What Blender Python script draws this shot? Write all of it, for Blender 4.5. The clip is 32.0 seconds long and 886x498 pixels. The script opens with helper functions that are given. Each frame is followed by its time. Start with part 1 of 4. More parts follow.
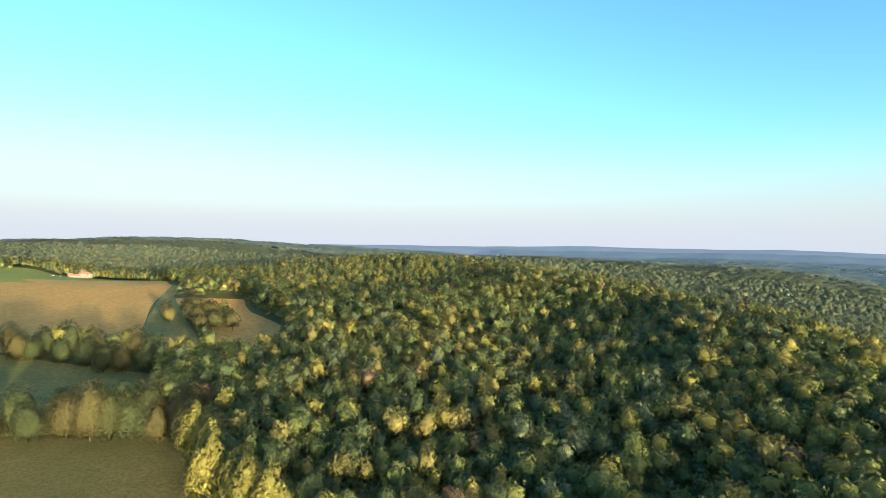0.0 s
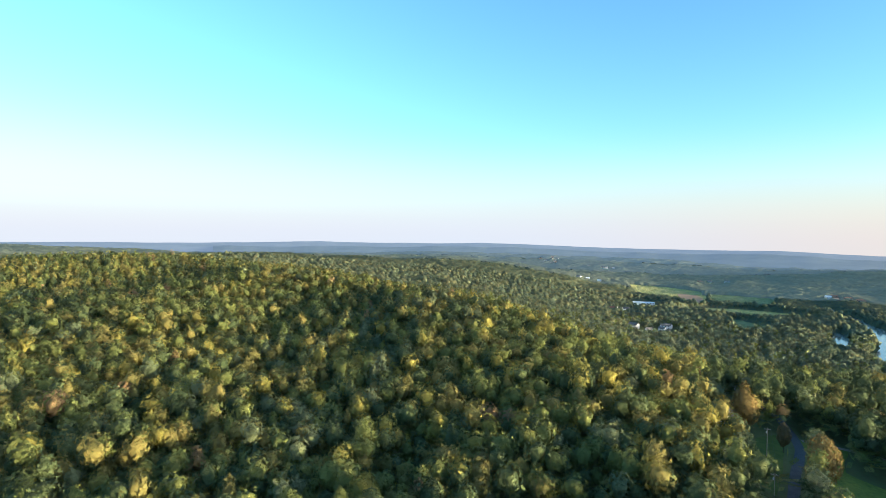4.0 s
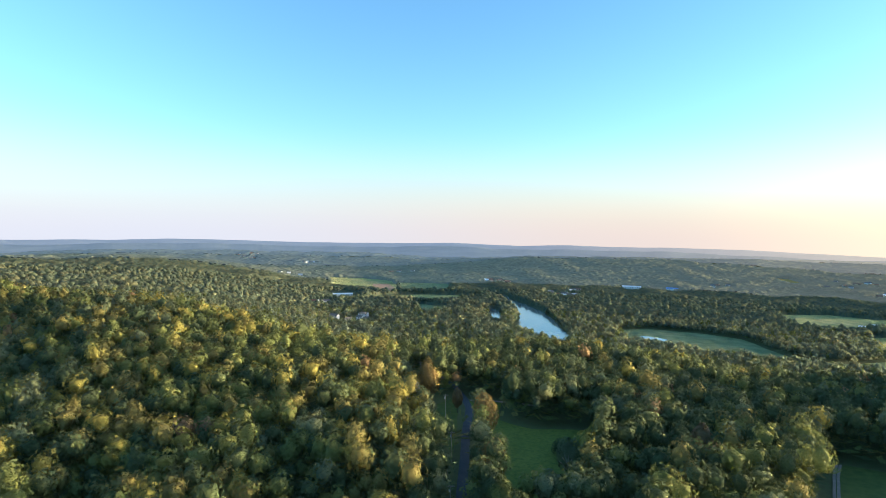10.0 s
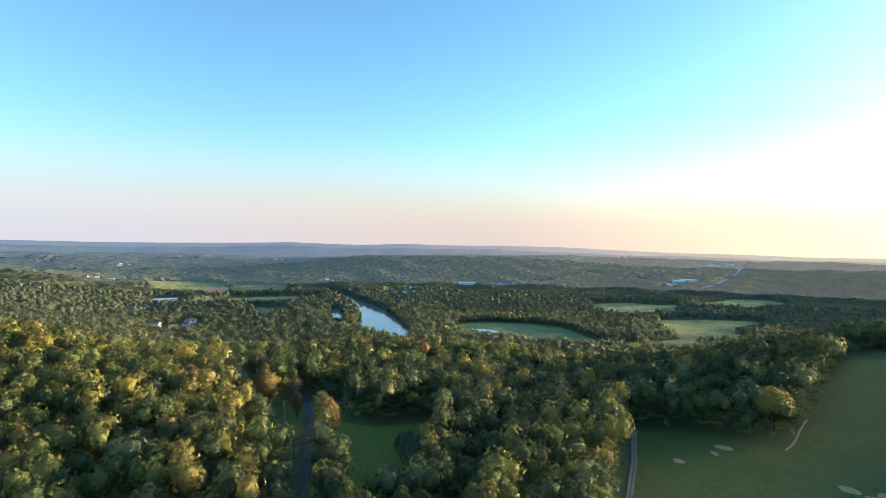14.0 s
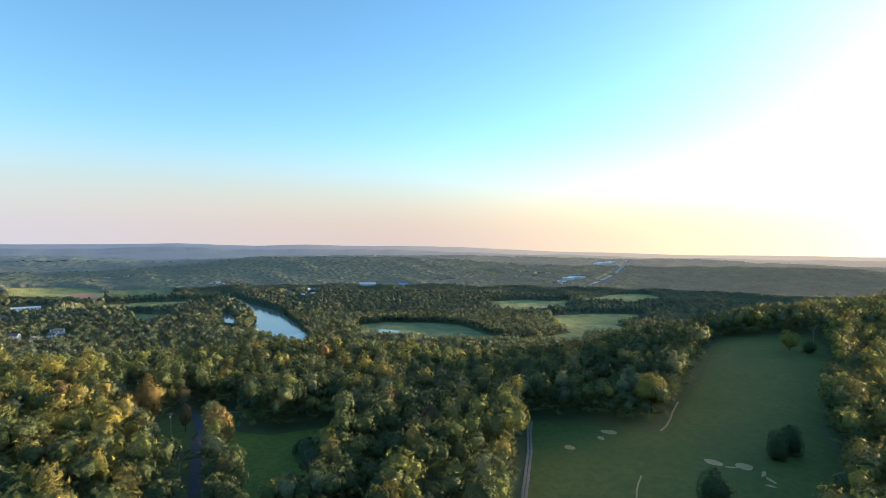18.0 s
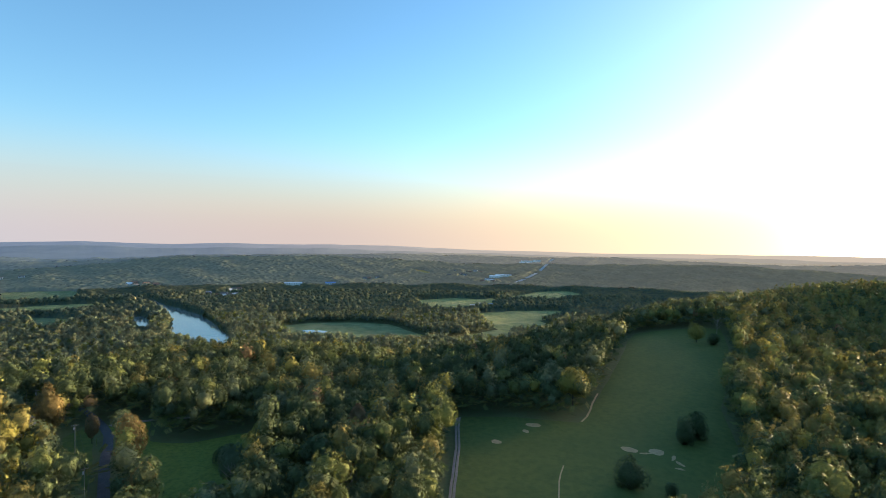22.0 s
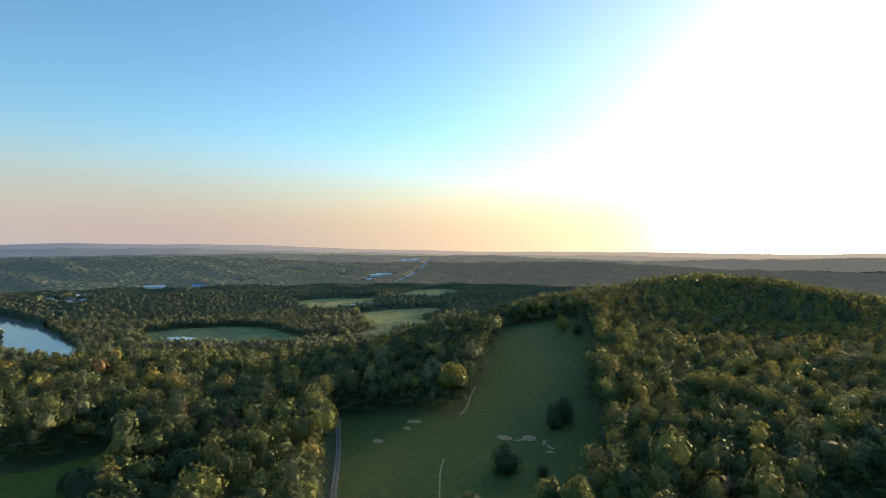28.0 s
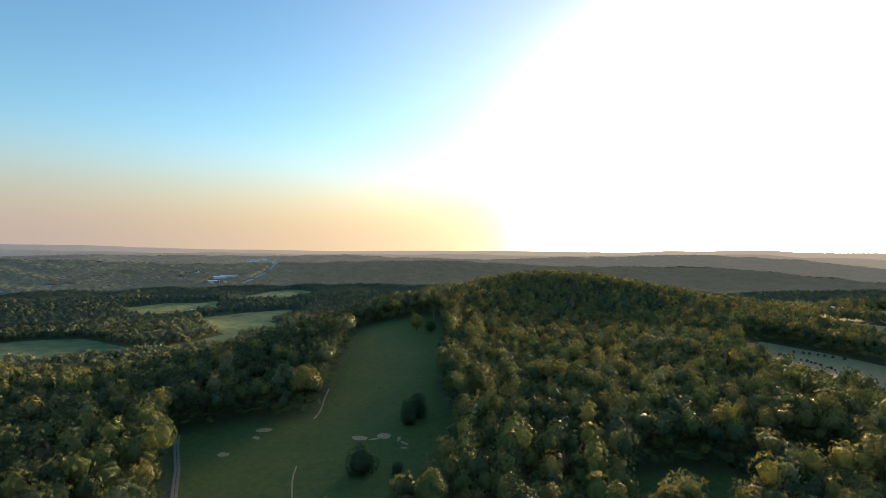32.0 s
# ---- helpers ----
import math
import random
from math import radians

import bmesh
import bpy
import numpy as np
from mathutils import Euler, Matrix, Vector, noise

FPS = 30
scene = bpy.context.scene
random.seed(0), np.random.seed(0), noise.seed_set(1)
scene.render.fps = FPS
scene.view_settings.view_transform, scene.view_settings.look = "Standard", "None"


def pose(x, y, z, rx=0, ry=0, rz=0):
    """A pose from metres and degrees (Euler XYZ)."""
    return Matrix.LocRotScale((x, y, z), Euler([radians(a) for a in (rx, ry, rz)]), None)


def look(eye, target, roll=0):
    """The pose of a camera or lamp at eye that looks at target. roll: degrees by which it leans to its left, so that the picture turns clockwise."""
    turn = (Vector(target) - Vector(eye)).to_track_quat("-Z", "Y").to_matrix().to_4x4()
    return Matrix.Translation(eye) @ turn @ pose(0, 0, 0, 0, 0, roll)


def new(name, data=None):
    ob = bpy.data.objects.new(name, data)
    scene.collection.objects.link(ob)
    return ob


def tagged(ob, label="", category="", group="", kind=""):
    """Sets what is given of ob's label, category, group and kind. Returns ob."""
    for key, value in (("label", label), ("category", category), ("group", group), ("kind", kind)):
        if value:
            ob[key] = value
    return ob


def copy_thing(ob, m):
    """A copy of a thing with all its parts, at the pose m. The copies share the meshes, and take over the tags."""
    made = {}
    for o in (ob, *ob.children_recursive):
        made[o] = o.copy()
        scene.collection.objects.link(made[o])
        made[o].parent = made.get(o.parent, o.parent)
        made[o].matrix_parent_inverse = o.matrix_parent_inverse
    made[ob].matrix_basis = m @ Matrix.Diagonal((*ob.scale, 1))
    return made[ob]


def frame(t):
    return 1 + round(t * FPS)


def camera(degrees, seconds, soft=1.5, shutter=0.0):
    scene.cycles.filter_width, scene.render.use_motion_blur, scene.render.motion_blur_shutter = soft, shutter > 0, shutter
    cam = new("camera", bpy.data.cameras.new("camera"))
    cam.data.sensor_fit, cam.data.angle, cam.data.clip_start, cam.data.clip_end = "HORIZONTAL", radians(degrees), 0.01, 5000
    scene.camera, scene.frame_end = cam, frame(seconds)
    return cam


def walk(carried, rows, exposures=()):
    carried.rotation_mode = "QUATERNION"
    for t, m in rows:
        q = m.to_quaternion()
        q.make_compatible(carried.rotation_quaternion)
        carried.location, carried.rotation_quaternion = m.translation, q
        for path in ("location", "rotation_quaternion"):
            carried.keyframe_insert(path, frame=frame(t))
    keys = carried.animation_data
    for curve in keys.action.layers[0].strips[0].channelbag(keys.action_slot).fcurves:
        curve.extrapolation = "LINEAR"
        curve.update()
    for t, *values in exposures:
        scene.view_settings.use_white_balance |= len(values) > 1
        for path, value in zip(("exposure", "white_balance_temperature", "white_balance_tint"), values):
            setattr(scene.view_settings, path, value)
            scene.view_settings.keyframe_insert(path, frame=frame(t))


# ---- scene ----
from mathutils import geometry

EYE = (0.0, 0.0, 170.0)
cam = camera(78.63, 32.0, soft=0.5)
# seconds, heading clockwise from +y, tilt, lean (degrees)
TURNS = [
    (0.0, 0.00, -1.64, 1.14), (0.5, 5.04, -1.61, 1.17), (1.0, 10.88, -1.56, 1.09), (1.5, 14.75, -1.56, 1.06),
    (2.0, 17.42, -1.59, 1.12), (2.5, 20.04, -1.61, 1.17), (3.0, 22.69, -1.61, 1.19), (3.5, 25.39, -1.61, 1.15),
    (4.5, 30.70, -1.58, 1.04), (5.5, 36.02, -1.55, 0.94), (6.0, 38.70, -1.56, 0.95), (6.5, 41.35, -1.57, 0.88),
    (7.0, 43.78, -1.59, 0.82), (7.5, 46.34, -1.56, 0.80), (8.0, 48.90, -1.59, 0.82), (8.5, 51.71, -1.61, 0.84),
    (9.0, 54.63, -1.61, 0.82), (9.5, 57.00, -1.63, 0.83), (10.0, 59.00, -1.63, 0.89), (10.5, 61.20, -1.63, 0.91),
    (11.0, 63.88, -1.60, 0.95), (11.5, 66.70, -1.60, 0.97), (12.0, 69.41, -1.57, 0.90), (12.5, 71.62, -1.53, 0.96),
    (13.0, 73.14, -1.51, 0.91), (13.5, 74.37, -1.50, 0.95), (14.0, 75.72, -1.48, 0.85), (14.5, 77.13, -1.43, 0.81),
    (15.5, 80.20, -1.41, 0.76), (16.5, 83.23, -1.39, 0.72), (17.0, 84.33, -1.36, 0.73), (17.5, 85.26, -1.30, 0.71),
    (18.0, 86.22, -1.32, 0.73), (18.5, 87.32, -1.30, 0.72), (19.0, 88.61, -1.31, 0.70), (19.5, 89.69, -1.32, 0.81),
    (20.0, 90.68, -1.35, 0.87), (20.5, 91.40, -1.36, 0.90), (21.0, 92.00, -1.36, 0.94), (21.5, 92.76, -1.38, 0.98),
    (22.0, 93.76, -1.35, 0.95), (22.5, 94.92, -1.33, 0.91), (23.0, 96.01, -1.32, 0.87), (23.5, 97.04, -1.30, 0.83),
    (24.0, 98.16, -1.33, 0.77), (24.5, 99.11, -1.30, 0.79), (25.5, 101.05, -1.29, 0.79), (26.5, 102.95, -1.28, 0.79),
    (27.0, 104.18, -1.28, 0.84), (27.5, 105.30, -1.27, 0.83), (28.0, 106.38, -1.27, 0.84), (28.5, 107.77, -1.26, 0.82),
    (29.0, 109.57, -1.28, 0.85), (29.5, 111.49, -1.31, 0.84), (30.0, 113.61, -1.30, 0.93), (30.5, 115.91, -1.25, 0.83),
    (31.0, 118.03, -1.22, 0.82), (31.5, 119.88, -1.18, 0.84), (32.0, 121.73, -1.10, 0.93)]


def heading(az, tilt, dist=100.0):
    a, e = radians(az), radians(tilt)
    return (EYE[0] + dist * math.cos(e) * math.sin(a), EYE[1] + dist * math.cos(e) * math.cos(a), EYE[2] + dist * math.sin(e))


walk(cam, [(t, look(EYE, heading(az, tilt), lean)) for t, az, tilt, lean in TURNS],
     exposures=[(0.0, 2.44, 6100, 6), (6.0, 2.62, 6150, 9), (12.0, 2.5, 6300, 13), (20.0, 2.26, 6450, 15), (26, 2.06, 6550, 15), (32, 1.76, 6850, 15)])

# ---- sky and sun ----
SUN_AZ, SUN_EL = 148.0, 3.4
HAZE = 0.93
world = bpy.data.worlds.new("sky")
scene.world = world
world.use_nodes = True
wn = world.node_tree
wn.nodes.clear()
sky = wn.nodes.new("ShaderNodeTexSky")
sky.sky_type = "NISHITA"
sky.sun_disc = False
sky.sun_elevation = radians(SUN_EL)
sky.sun_rotation = radians(SUN_AZ)
sky.altitude = 300
sky.air_density = 1.0
sky.dust_density = 0.2
sky.ozone_density = 3.0
# evening haze low over the horizon
direction = wn.nodes.new("ShaderNodeTexCoord")
split = wn.nodes.new("ShaderNodeSeparateXYZ")
wn.links.new(direction.outputs["Generated"], split.inputs["Vector"])
low = wn.nodes.new("ShaderNodeMapRange")
low.interpolation_type = "SMOOTHERSTEP"
low.inputs["From Min"].default_value, low.inputs["From Max"].default_value = -0.02, 0.21
low.inputs["To Min"].default_value, low.inputs["To Max"].default_value = HAZE, 0.0
wn.links.new(split.outputs["Z"], low.inputs["Value"])
vivid = wn.nodes.new("ShaderNodeHueSaturation")
vivid.inputs["Saturation"].default_value = 1.0
vivid.inputs["Hue"].default_value = 0.492
vivid.inputs["Value"].default_value = 1.1
wn.links.new(sky.outputs["Color"], vivid.inputs["Color"])
hazy = wn.nodes.new("ShaderNodeMix")
hazy.data_type = "RGBA"
wn.links.new(low.outputs["Result"], hazy.inputs[0])


def sky_mix(value, low_end, high_end, a, b):
    """One haze colour passing into another as the view swings toward the sun."""
    ease = wn.nodes.new("ShaderNodeMapRange")
    ease.interpolation_type = "SMOOTHSTEP"
    ease.inputs["From Min"].default_value, ease.inputs["From Max"].default_value = low_end, high_end
    wn.links.new(value, ease.inputs["Value"])
    n = wn.nodes.new("ShaderNodeMix")
    n.data_type = "RGBA"
    wn.links.new(ease.outputs["Result"], n.inputs[0])
    for slot, colour in ((6, a), (7, b)):
        if isinstance(colour, bpy.types.NodeSocket):
            wn.links.new(colour, n.inputs[slot])
        else:
            n.inputs[slot].default_value = (*colour, 1.0)
    return n.outputs[2]


wn.links.new(vivid.outputs["Color"], hazy.inputs[6])
bg = wn.nodes.new("ShaderNodeBackground")
bg.inputs["Strength"].default_value = 0.125
wo = wn.nodes.new("ShaderNodeOutputWorld")
# the warm glow of the evening air round the sun
toward = wn.nodes.new("ShaderNodeVectorMath")
toward.operation = "DOT_PRODUCT"
wn.links.new(direction.outputs["Generated"], toward.inputs[0])
toward.inputs[1].default_value = (math.sin(radians(SUN_AZ)) * math.cos(radians(SUN_EL)), math.cos(radians(SUN_AZ)) * math.cos(radians(SUN_EL)), math.sin(radians(SUN_EL)))
pink = sky_mix(toward.outputs["Value"], -0.5, 0.45, (1.06, 1.14, 1.3), (1.17, 1.03, 0.97))
wn.links.new(sky_mix(toward.outputs["Value"], 0.35, 1.0, pink, (1.95, 1.55, 1.0)), hazy.inputs[7])
ahead = wn.nodes.new("ShaderNodeMath")
ahead.operation = "MAXIMUM"
wn.links.new(toward.outputs["Value"], ahead.inputs[0])
ahead.inputs[1].default_value = 0.0
spread_out = wn.nodes.new("ShaderNodeMath")
spread_out.operation = "POWER"
wn.links.new(ahead.outputs[0], spread_out.inputs[0])
spread_out.inputs[1].default_value = 80.0
glow = wn.nodes.new("ShaderNodeMix")
glow.data_type = "RGBA"
glow.blend_type = "ADD"
glow.inputs[7].default_value = (235.0, 176.0, 98.0, 1.0)
wn.links.new(spread_out.outputs[0], glow.inputs[0])
wide_power = wn.nodes.new("ShaderNodeMath")
wide_power.operation = "POWER"
wn.links.new(ahead.outputs[0], wide_power.inputs[0])
wide_power.inputs[1].default_value = 9.0
veil = wn.nodes.new("ShaderNodeMix")
veil.data_type = "RGBA"
veil.blend_type = "ADD"
veil.inputs[7].default_value = (2.0, 1.55, 1.0, 1.0)
wn.links.new(wide_power.outputs[0], veil.inputs[0])
wn.links.new(hazy.outputs[2], veil.inputs[6])
wn.links.new(veil.outputs[2], glow.inputs[6])
wn.links.new(glow.outputs[2], bg.inputs["Color"])
wn.links.new(bg.outputs["Background"], wo.inputs["Surface"])

sun_data = bpy.data.lights.new("sun", "SUN")
sun_data.energy = 2.5
sun_data.angle = radians(1.2)
sun_data.color = (1.0, 0.76, 0.44)
sun = new("sun", sun_data)
sa, se = radians(SUN_AZ), radians(SUN_EL)
sun.matrix_world = look((600 * math.sin(sa), 600 * math.cos(sa), 400), (600 * math.sin(sa) - 100 * math.sin(sa) * math.cos(se), 600 * math.cos(sa) - 100 * math.cos(sa) * math.cos(se), 400 - 100 * math.sin(se)))


# ---- materials ----
def material(name, rough=0.8, spec=0.2):
    m = bpy.data.materials.new(name)
    m.use_nodes = True
    b = m.node_tree.nodes["Principled BSDF"]
    b.inputs["Roughness"].default_value = rough
    b.inputs["Specular IOR Level"].default_value = spec
    return m, m.node_tree, b


def mixed(nt, fac, a, b, blend="MIX"):
    n = nt.nodes.new("ShaderNodeMix")
    n.data_type = "RGBA"
    n.blend_type = blend
    for socket, value in (("Factor", fac), ("A", a), ("B", b)):
        slot = [i for i in n.inputs if i.name == socket and i.enabled][0]
        if isinstance(value, bpy.types.NodeSocket):
            nt.links.new(value, slot)
        else:
            slot.default_value = value if socket == "Factor" else (*value, 1.0)
    return [o for o in n.outputs if o.enabled][0]


def noisy(nt, scale, detail=4.0, low=0.35, high=0.65, rough=0.6, stretch=None):
    co = nt.nodes.new("ShaderNodeTexCoord")
    n = nt.nodes.new("ShaderNodeTexNoise")
    n.inputs["Scale"].default_value = scale
    n.inputs["Detail"].default_value = detail
    n.inputs["Roughness"].default_value = rough
    source = co.outputs["Object"]
    if stretch:
        mp = nt.nodes.new("ShaderNodeMapping")
        mp.inputs["Rotation"].default_value = (0, 0, radians(stretch[0]))
        mp.inputs["Scale"].default_value = (stretch[1], stretch[2], 1)
        nt.links.new(source, mp.inputs["Vector"])
        source = mp.outputs["Vector"]
    nt.links.new(source, n.inputs["Vector"])
    r = nt.nodes.new("ShaderNodeMapRange")
    r.inputs["From Min"].default_value, r.inputs["From Max"].default_value = low, high
    nt.links.new(n.outputs["Fac"], r.inputs["Value"])
    return r.outputs["Result"]


def bumped(nt, b, height, strength, distance):
    n = nt.nodes.new("ShaderNodeBump")
    n.inputs["Strength"].default_value = strength
    n.inputs["Distance"].default_value = distance
    nt.links.new(height, n.inputs["Height"])
    nt.links.new(n.outputs["Normal"], b.inputs["Normal"])
    return n.outputs["Normal"]


def ground_material(name, a, b, c, big, small, bump=0.3, stretch=None, grass=0.0):
    m, nt, s = material(name, 0.9, 0.1)
    col = mixed(nt, noisy(nt, big, 5.0, stretch=stretch), a, b)
    fine = noisy(nt, small, 6.0, 0.4, 0.7)
    col = mixed(nt, fine, col, c)
    nt.links.new(col, s.inputs["Base Color"])
    under = bumped(nt, s, fine, bump, 0.3)
    if grass:
        # standing stems that catch a low sun
        stems = bumped(nt, s, noisy(nt, 1.5, 3.0, 0.2, 0.8), 1.0, grass)
        nt.links.new(under, stems.node.inputs["Normal"])
    return m


def leaf_material(name, a, b, scale=0.5, through_light=0.27, islands=True, spec=0.1, gaps=0.0, gap_scale=3.4):
    m, nt, s = material(name, 0.75, spec)
    geo = nt.nodes.new("ShaderNodeNewGeometry")
    col = mixed(nt, noisy(nt, scale, 5.0, 0.3, 0.7), a, b)
    if islands:
        dark = tuple(v * 0.84 for v in a)
        col = mixed(nt, geo.outputs["Random Per Island"], dark, col)
    # drifts of lighter and deeper foliage, about a tree across
    col = mixed(nt, noisy(nt, 0.085, 2.0, 0.38, 0.62), tuple(v * w for v, w in zip(a, (0.74, 0.78, 0.82))), col)
    nt.links.new(col, s.inputs["Base Color"])
    bumped(nt, s, noisy(nt, scale * 3.0, 5.0), 0.4, 0.3)
    tr = nt.nodes.new("ShaderNodeBsdfTranslucent")
    nt.links.new(col, tr.inputs["Color"])
    mx = nt.nodes.new("ShaderNodeMixShader")
    mx.inputs["Fac"].default_value = through_light
    nt.links.new(s.outputs["BSDF"], mx.inputs[1])
    nt.links.new(tr.outputs["BSDF"], mx.inputs[2])
    out = mx.outputs["Shader"]
    if gaps:
        # the open spaces between the leaves of a spray
        cut = nt.nodes.new("ShaderNodeMath")
        cut.operation = "GREATER_THAN"
        nt.links.new(noisy(nt, gap_scale, 1.0, 0.0, 1.0), cut.inputs[0])
        cut.inputs[1].default_value = gaps
        clear = nt.nodes.new("ShaderNodeBsdfTransparent")
        spray = nt.nodes.new("ShaderNodeMixShader")
        nt.links.new(cut.outputs[0], spray.inputs["Fac"])
        nt.links.new(clear.outputs["BSDF"], spray.inputs[1])
        nt.links.new(out, spray.inputs[2])
        out = spray.outputs["Shader"]
    nt.links.new(out, nt.nodes["Material Output"].inputs["Surface"])
    return m


def plain_material(name, a, b, scale, rough=0.6, spec=0.3, bump=0.1):
    m, nt, s = material(name, rough, spec)
    f = noisy(nt, scale, 5.0)
    nt.links.new(mixed(nt, f, a, b), s.inputs["Base Color"])
    bumped(nt, s, f, bump, 0.05)
    return m


LEAVES = [
    leaf_material("leaf_green", (0.172, 0.198, 0.062), (0.215, 0.235, 0.07), gaps=0.44),
    leaf_material("leaf_olive", (0.228, 0.205, 0.066), (0.272, 0.236, 0.074), gaps=0.44),
    leaf_material("leaf_deep", (0.094, 0.125, 0.054), (0.122, 0.15, 0.061), gaps=0.44),
    leaf_material("leaf_yellow", (0.272, 0.25, 0.062), (0.31, 0.28, 0.07), gaps=0.44),
    leaf_material("leaf_rust", (0.26, 0.18, 0.088), (0.3, 0.205, 0.098), gaps=0.44),
    leaf_material("leaf_pale", (0.155, 0.186, 0.095), (0.187, 0.215, 0.105), gaps=0.44),
]
BRONZE_LEAF = leaf_material("leaf_bronze", (0.125, 0.112, 0.043), (0.155, 0.132, 0.05), gaps=0.44)
HEDGE_LEAF = leaf_material("leaf_hedgerow", (0.088, 0.096, 0.037), (0.115, 0.118, 0.044), gaps=0.44)
HEDGE_DEEP = leaf_material("leaf_hedgerow_deep", (0.08, 0.098, 0.04), (0.105, 0.122, 0.046), gaps=0.44)
GOLD_LEAF = leaf_material("leaf_gold", (0.24, 0.178, 0.066), (0.29, 0.212, 0.078), gaps=0.44)
# valley foliage: haze is put into these paler, bluer leaf colours
HAZED_LEAVES = [
    leaf_material("hazed_leaf_green", (0.2, 0.238, 0.145), (0.24, 0.272, 0.158), 0.3, 0.6, spec=0.0, gaps=0.0),
    leaf_material("hazed_leaf_olive", (0.23, 0.244, 0.138), (0.27, 0.278, 0.15), 0.3, 0.6, spec=0.0, gaps=0.0),
    leaf_material("hazed_leaf_deep", (0.17, 0.213, 0.148), (0.205, 0.243, 0.16), 0.3, 0.6, spec=0.0, gaps=0.0),
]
BARK = plain_material("bark", (0.05, 0.042, 0.032), (0.09, 0.078, 0.06), 3.0, 0.9, 0.1, 0.6)
BARE_BARK = plain_material("bare_grey_bark", (0.24, 0.2, 0.16), (0.34, 0.29, 0.23), 3.0, 0.9, 0.1, 0.6)
FLOOR = ground_material("woodland_floor", (0.09, 0.115, 0.045), (0.13, 0.14, 0.06), (0.10, 0.10, 0.045), 0.02, 0.4)
TURF = ground_material("mown_turf", (0.09, 0.12, 0.033), (0.112, 0.138, 0.036), (0.075, 0.102, 0.028), 0.025, 0.35, 0.25)
LUSH = ground_material("lush_meadow", (0.125, 0.165, 0.034), (0.165, 0.19, 0.04), (0.09, 0.125, 0.028), 0.05, 0.6, 0.35)
# brighter than the meadow grass: low sunlight is put into the lawn's colour
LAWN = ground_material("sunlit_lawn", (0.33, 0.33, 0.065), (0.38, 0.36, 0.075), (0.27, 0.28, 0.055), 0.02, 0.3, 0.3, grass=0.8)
ROUGH_GRASS = ground_material("rough_grass", (0.125, 0.115, 0.042), (0.185, 0.15, 0.058), (0.085, 0.092, 0.03), 0.05, 0.9, 0.7, grass=0.25)
PASTURE = ground_material("pasture", (0.2, 0.2, 0.07), (0.34, 0.28, 0.1), (0.15, 0.165, 0.055), 0.03, 0.5, 0.4, grass=0.8)
STUBBLE = ground_material("pale_stubble", (0.42, 0.32, 0.16), (0.52, 0.38, 0.2), (0.34, 0.28, 0.12), 0.03, 0.5, 0.4, (40, 1.0, 0.25), grass=0.8)
HAY = ground_material("hay_stubble", (0.6, 0.34, 0.095), (0.68, 0.39, 0.12), (0.45, 0.27, 0.07), 0.03, 0.3, 0.3, (25, 1.0, 0.25), grass=0.8)
VALLEY_GRASS = ground_material("valley_grass", (0.26, 0.3, 0.11), (0.4, 0.37, 0.15), (0.18, 0.22, 0.09), 0.012, 0.05, 0.2, (-20, 1.0, 0.3), grass=0.8)
VALLEY_DEEP = ground_material("valley_pasture", (0.18, 0.23, 0.1), (0.29, 0.3, 0.14), (0.13, 0.18, 0.08), 0.012, 0.05, 0.2, grass=0.8)
EARTH = ground_material("bare_earth", (0.30, 0.20, 0.13), (0.36, 0.25, 0.16), (0.25, 0.17, 0.11), 0.02, 0.2, 0.2)
DIRT = ground_material("worn_dirt", (0.4, 0.29, 0.16), (0.48, 0.35, 0.2), (0.3, 0.22, 0.11), 0.2, 1.2, 0.5)
GRAVEL = ground_material("gravel_track", (0.24, 0.21, 0.17), (0.31, 0.27, 0.22), (0.18, 0.16, 0.13), 0.4, 2.0, 0.3)
CONCRETE = ground_material("pale_concrete", (0.42, 0.41, 0.39), (0.5, 0.49, 0.46), (0.36, 0.35, 0.33), 0.05, 0.5, 0.1)
ASPHALT = ground_material("worn_asphalt", (0.09, 0.09, 0.095), (0.12, 0.12, 0.12), (0.07, 0.07, 0.075), 0.3, 3.0, 0.1)
FADED_WALL = plain_material("faded_siding", (0.6, 0.59, 0.57), (0.7, 0.68, 0.65), 0.6)
WHITE_WALL = plain_material("white_siding", (0.7, 0.69, 0.67), (0.78, 0.77, 0.75), 0.6)
CREAM_WALL = plain_material("cream_stucco", (0.21, 0.14, 0.095), (0.25, 0.17, 0.115), 0.6)
TAN_WALL = plain_material("tan_siding", (0.42, 0.35, 0.27), (0.48, 0.4, 0.3), 0.6)
RED_WALL = plain_material("red_brick_wall", (0.32, 0.14, 0.09), (0.38, 0.18, 0.11), 1.5)
GREY_ROOF = plain_material("grey_shingle", (0.12, 0.115, 0.11), (0.18, 0.17, 0.16), 1.5, 0.85, 0.2)
BROWN_ROOF = plain_material("brown_shingle", (0.2, 0.12, 0.08), (0.26, 0.16, 0.11), 1.5, 0.85, 0.2)
METAL_ROOF = plain_material("pale_metal_roof", (0.6, 0.62, 0.64), (0.7, 0.71, 0.72), 0.3, 0.35, 0.5)
BLUE_ROOF = plain_material("blue_metal_roof", (0.12, 0.22, 0.42), (0.15, 0.26, 0.48), 0.3, 0.4, 0.5)
DARK_GLASS = plain_material("dark_window_glass", (0.03, 0.035, 0.04), (0.05, 0.055, 0.06), 1.0, 0.08, 0.6, 0.0)
POLE_WOOD = plain_material("weathered_pole_wood", (0.22, 0.19, 0.16), (0.3, 0.27, 0.23), 4.0, 0.85, 0.15)
WIRE = plain_material("black_wire", (0.03, 0.03, 0.03), (0.05, 0.05, 0.05), 4.0, 0.5, 0.3)
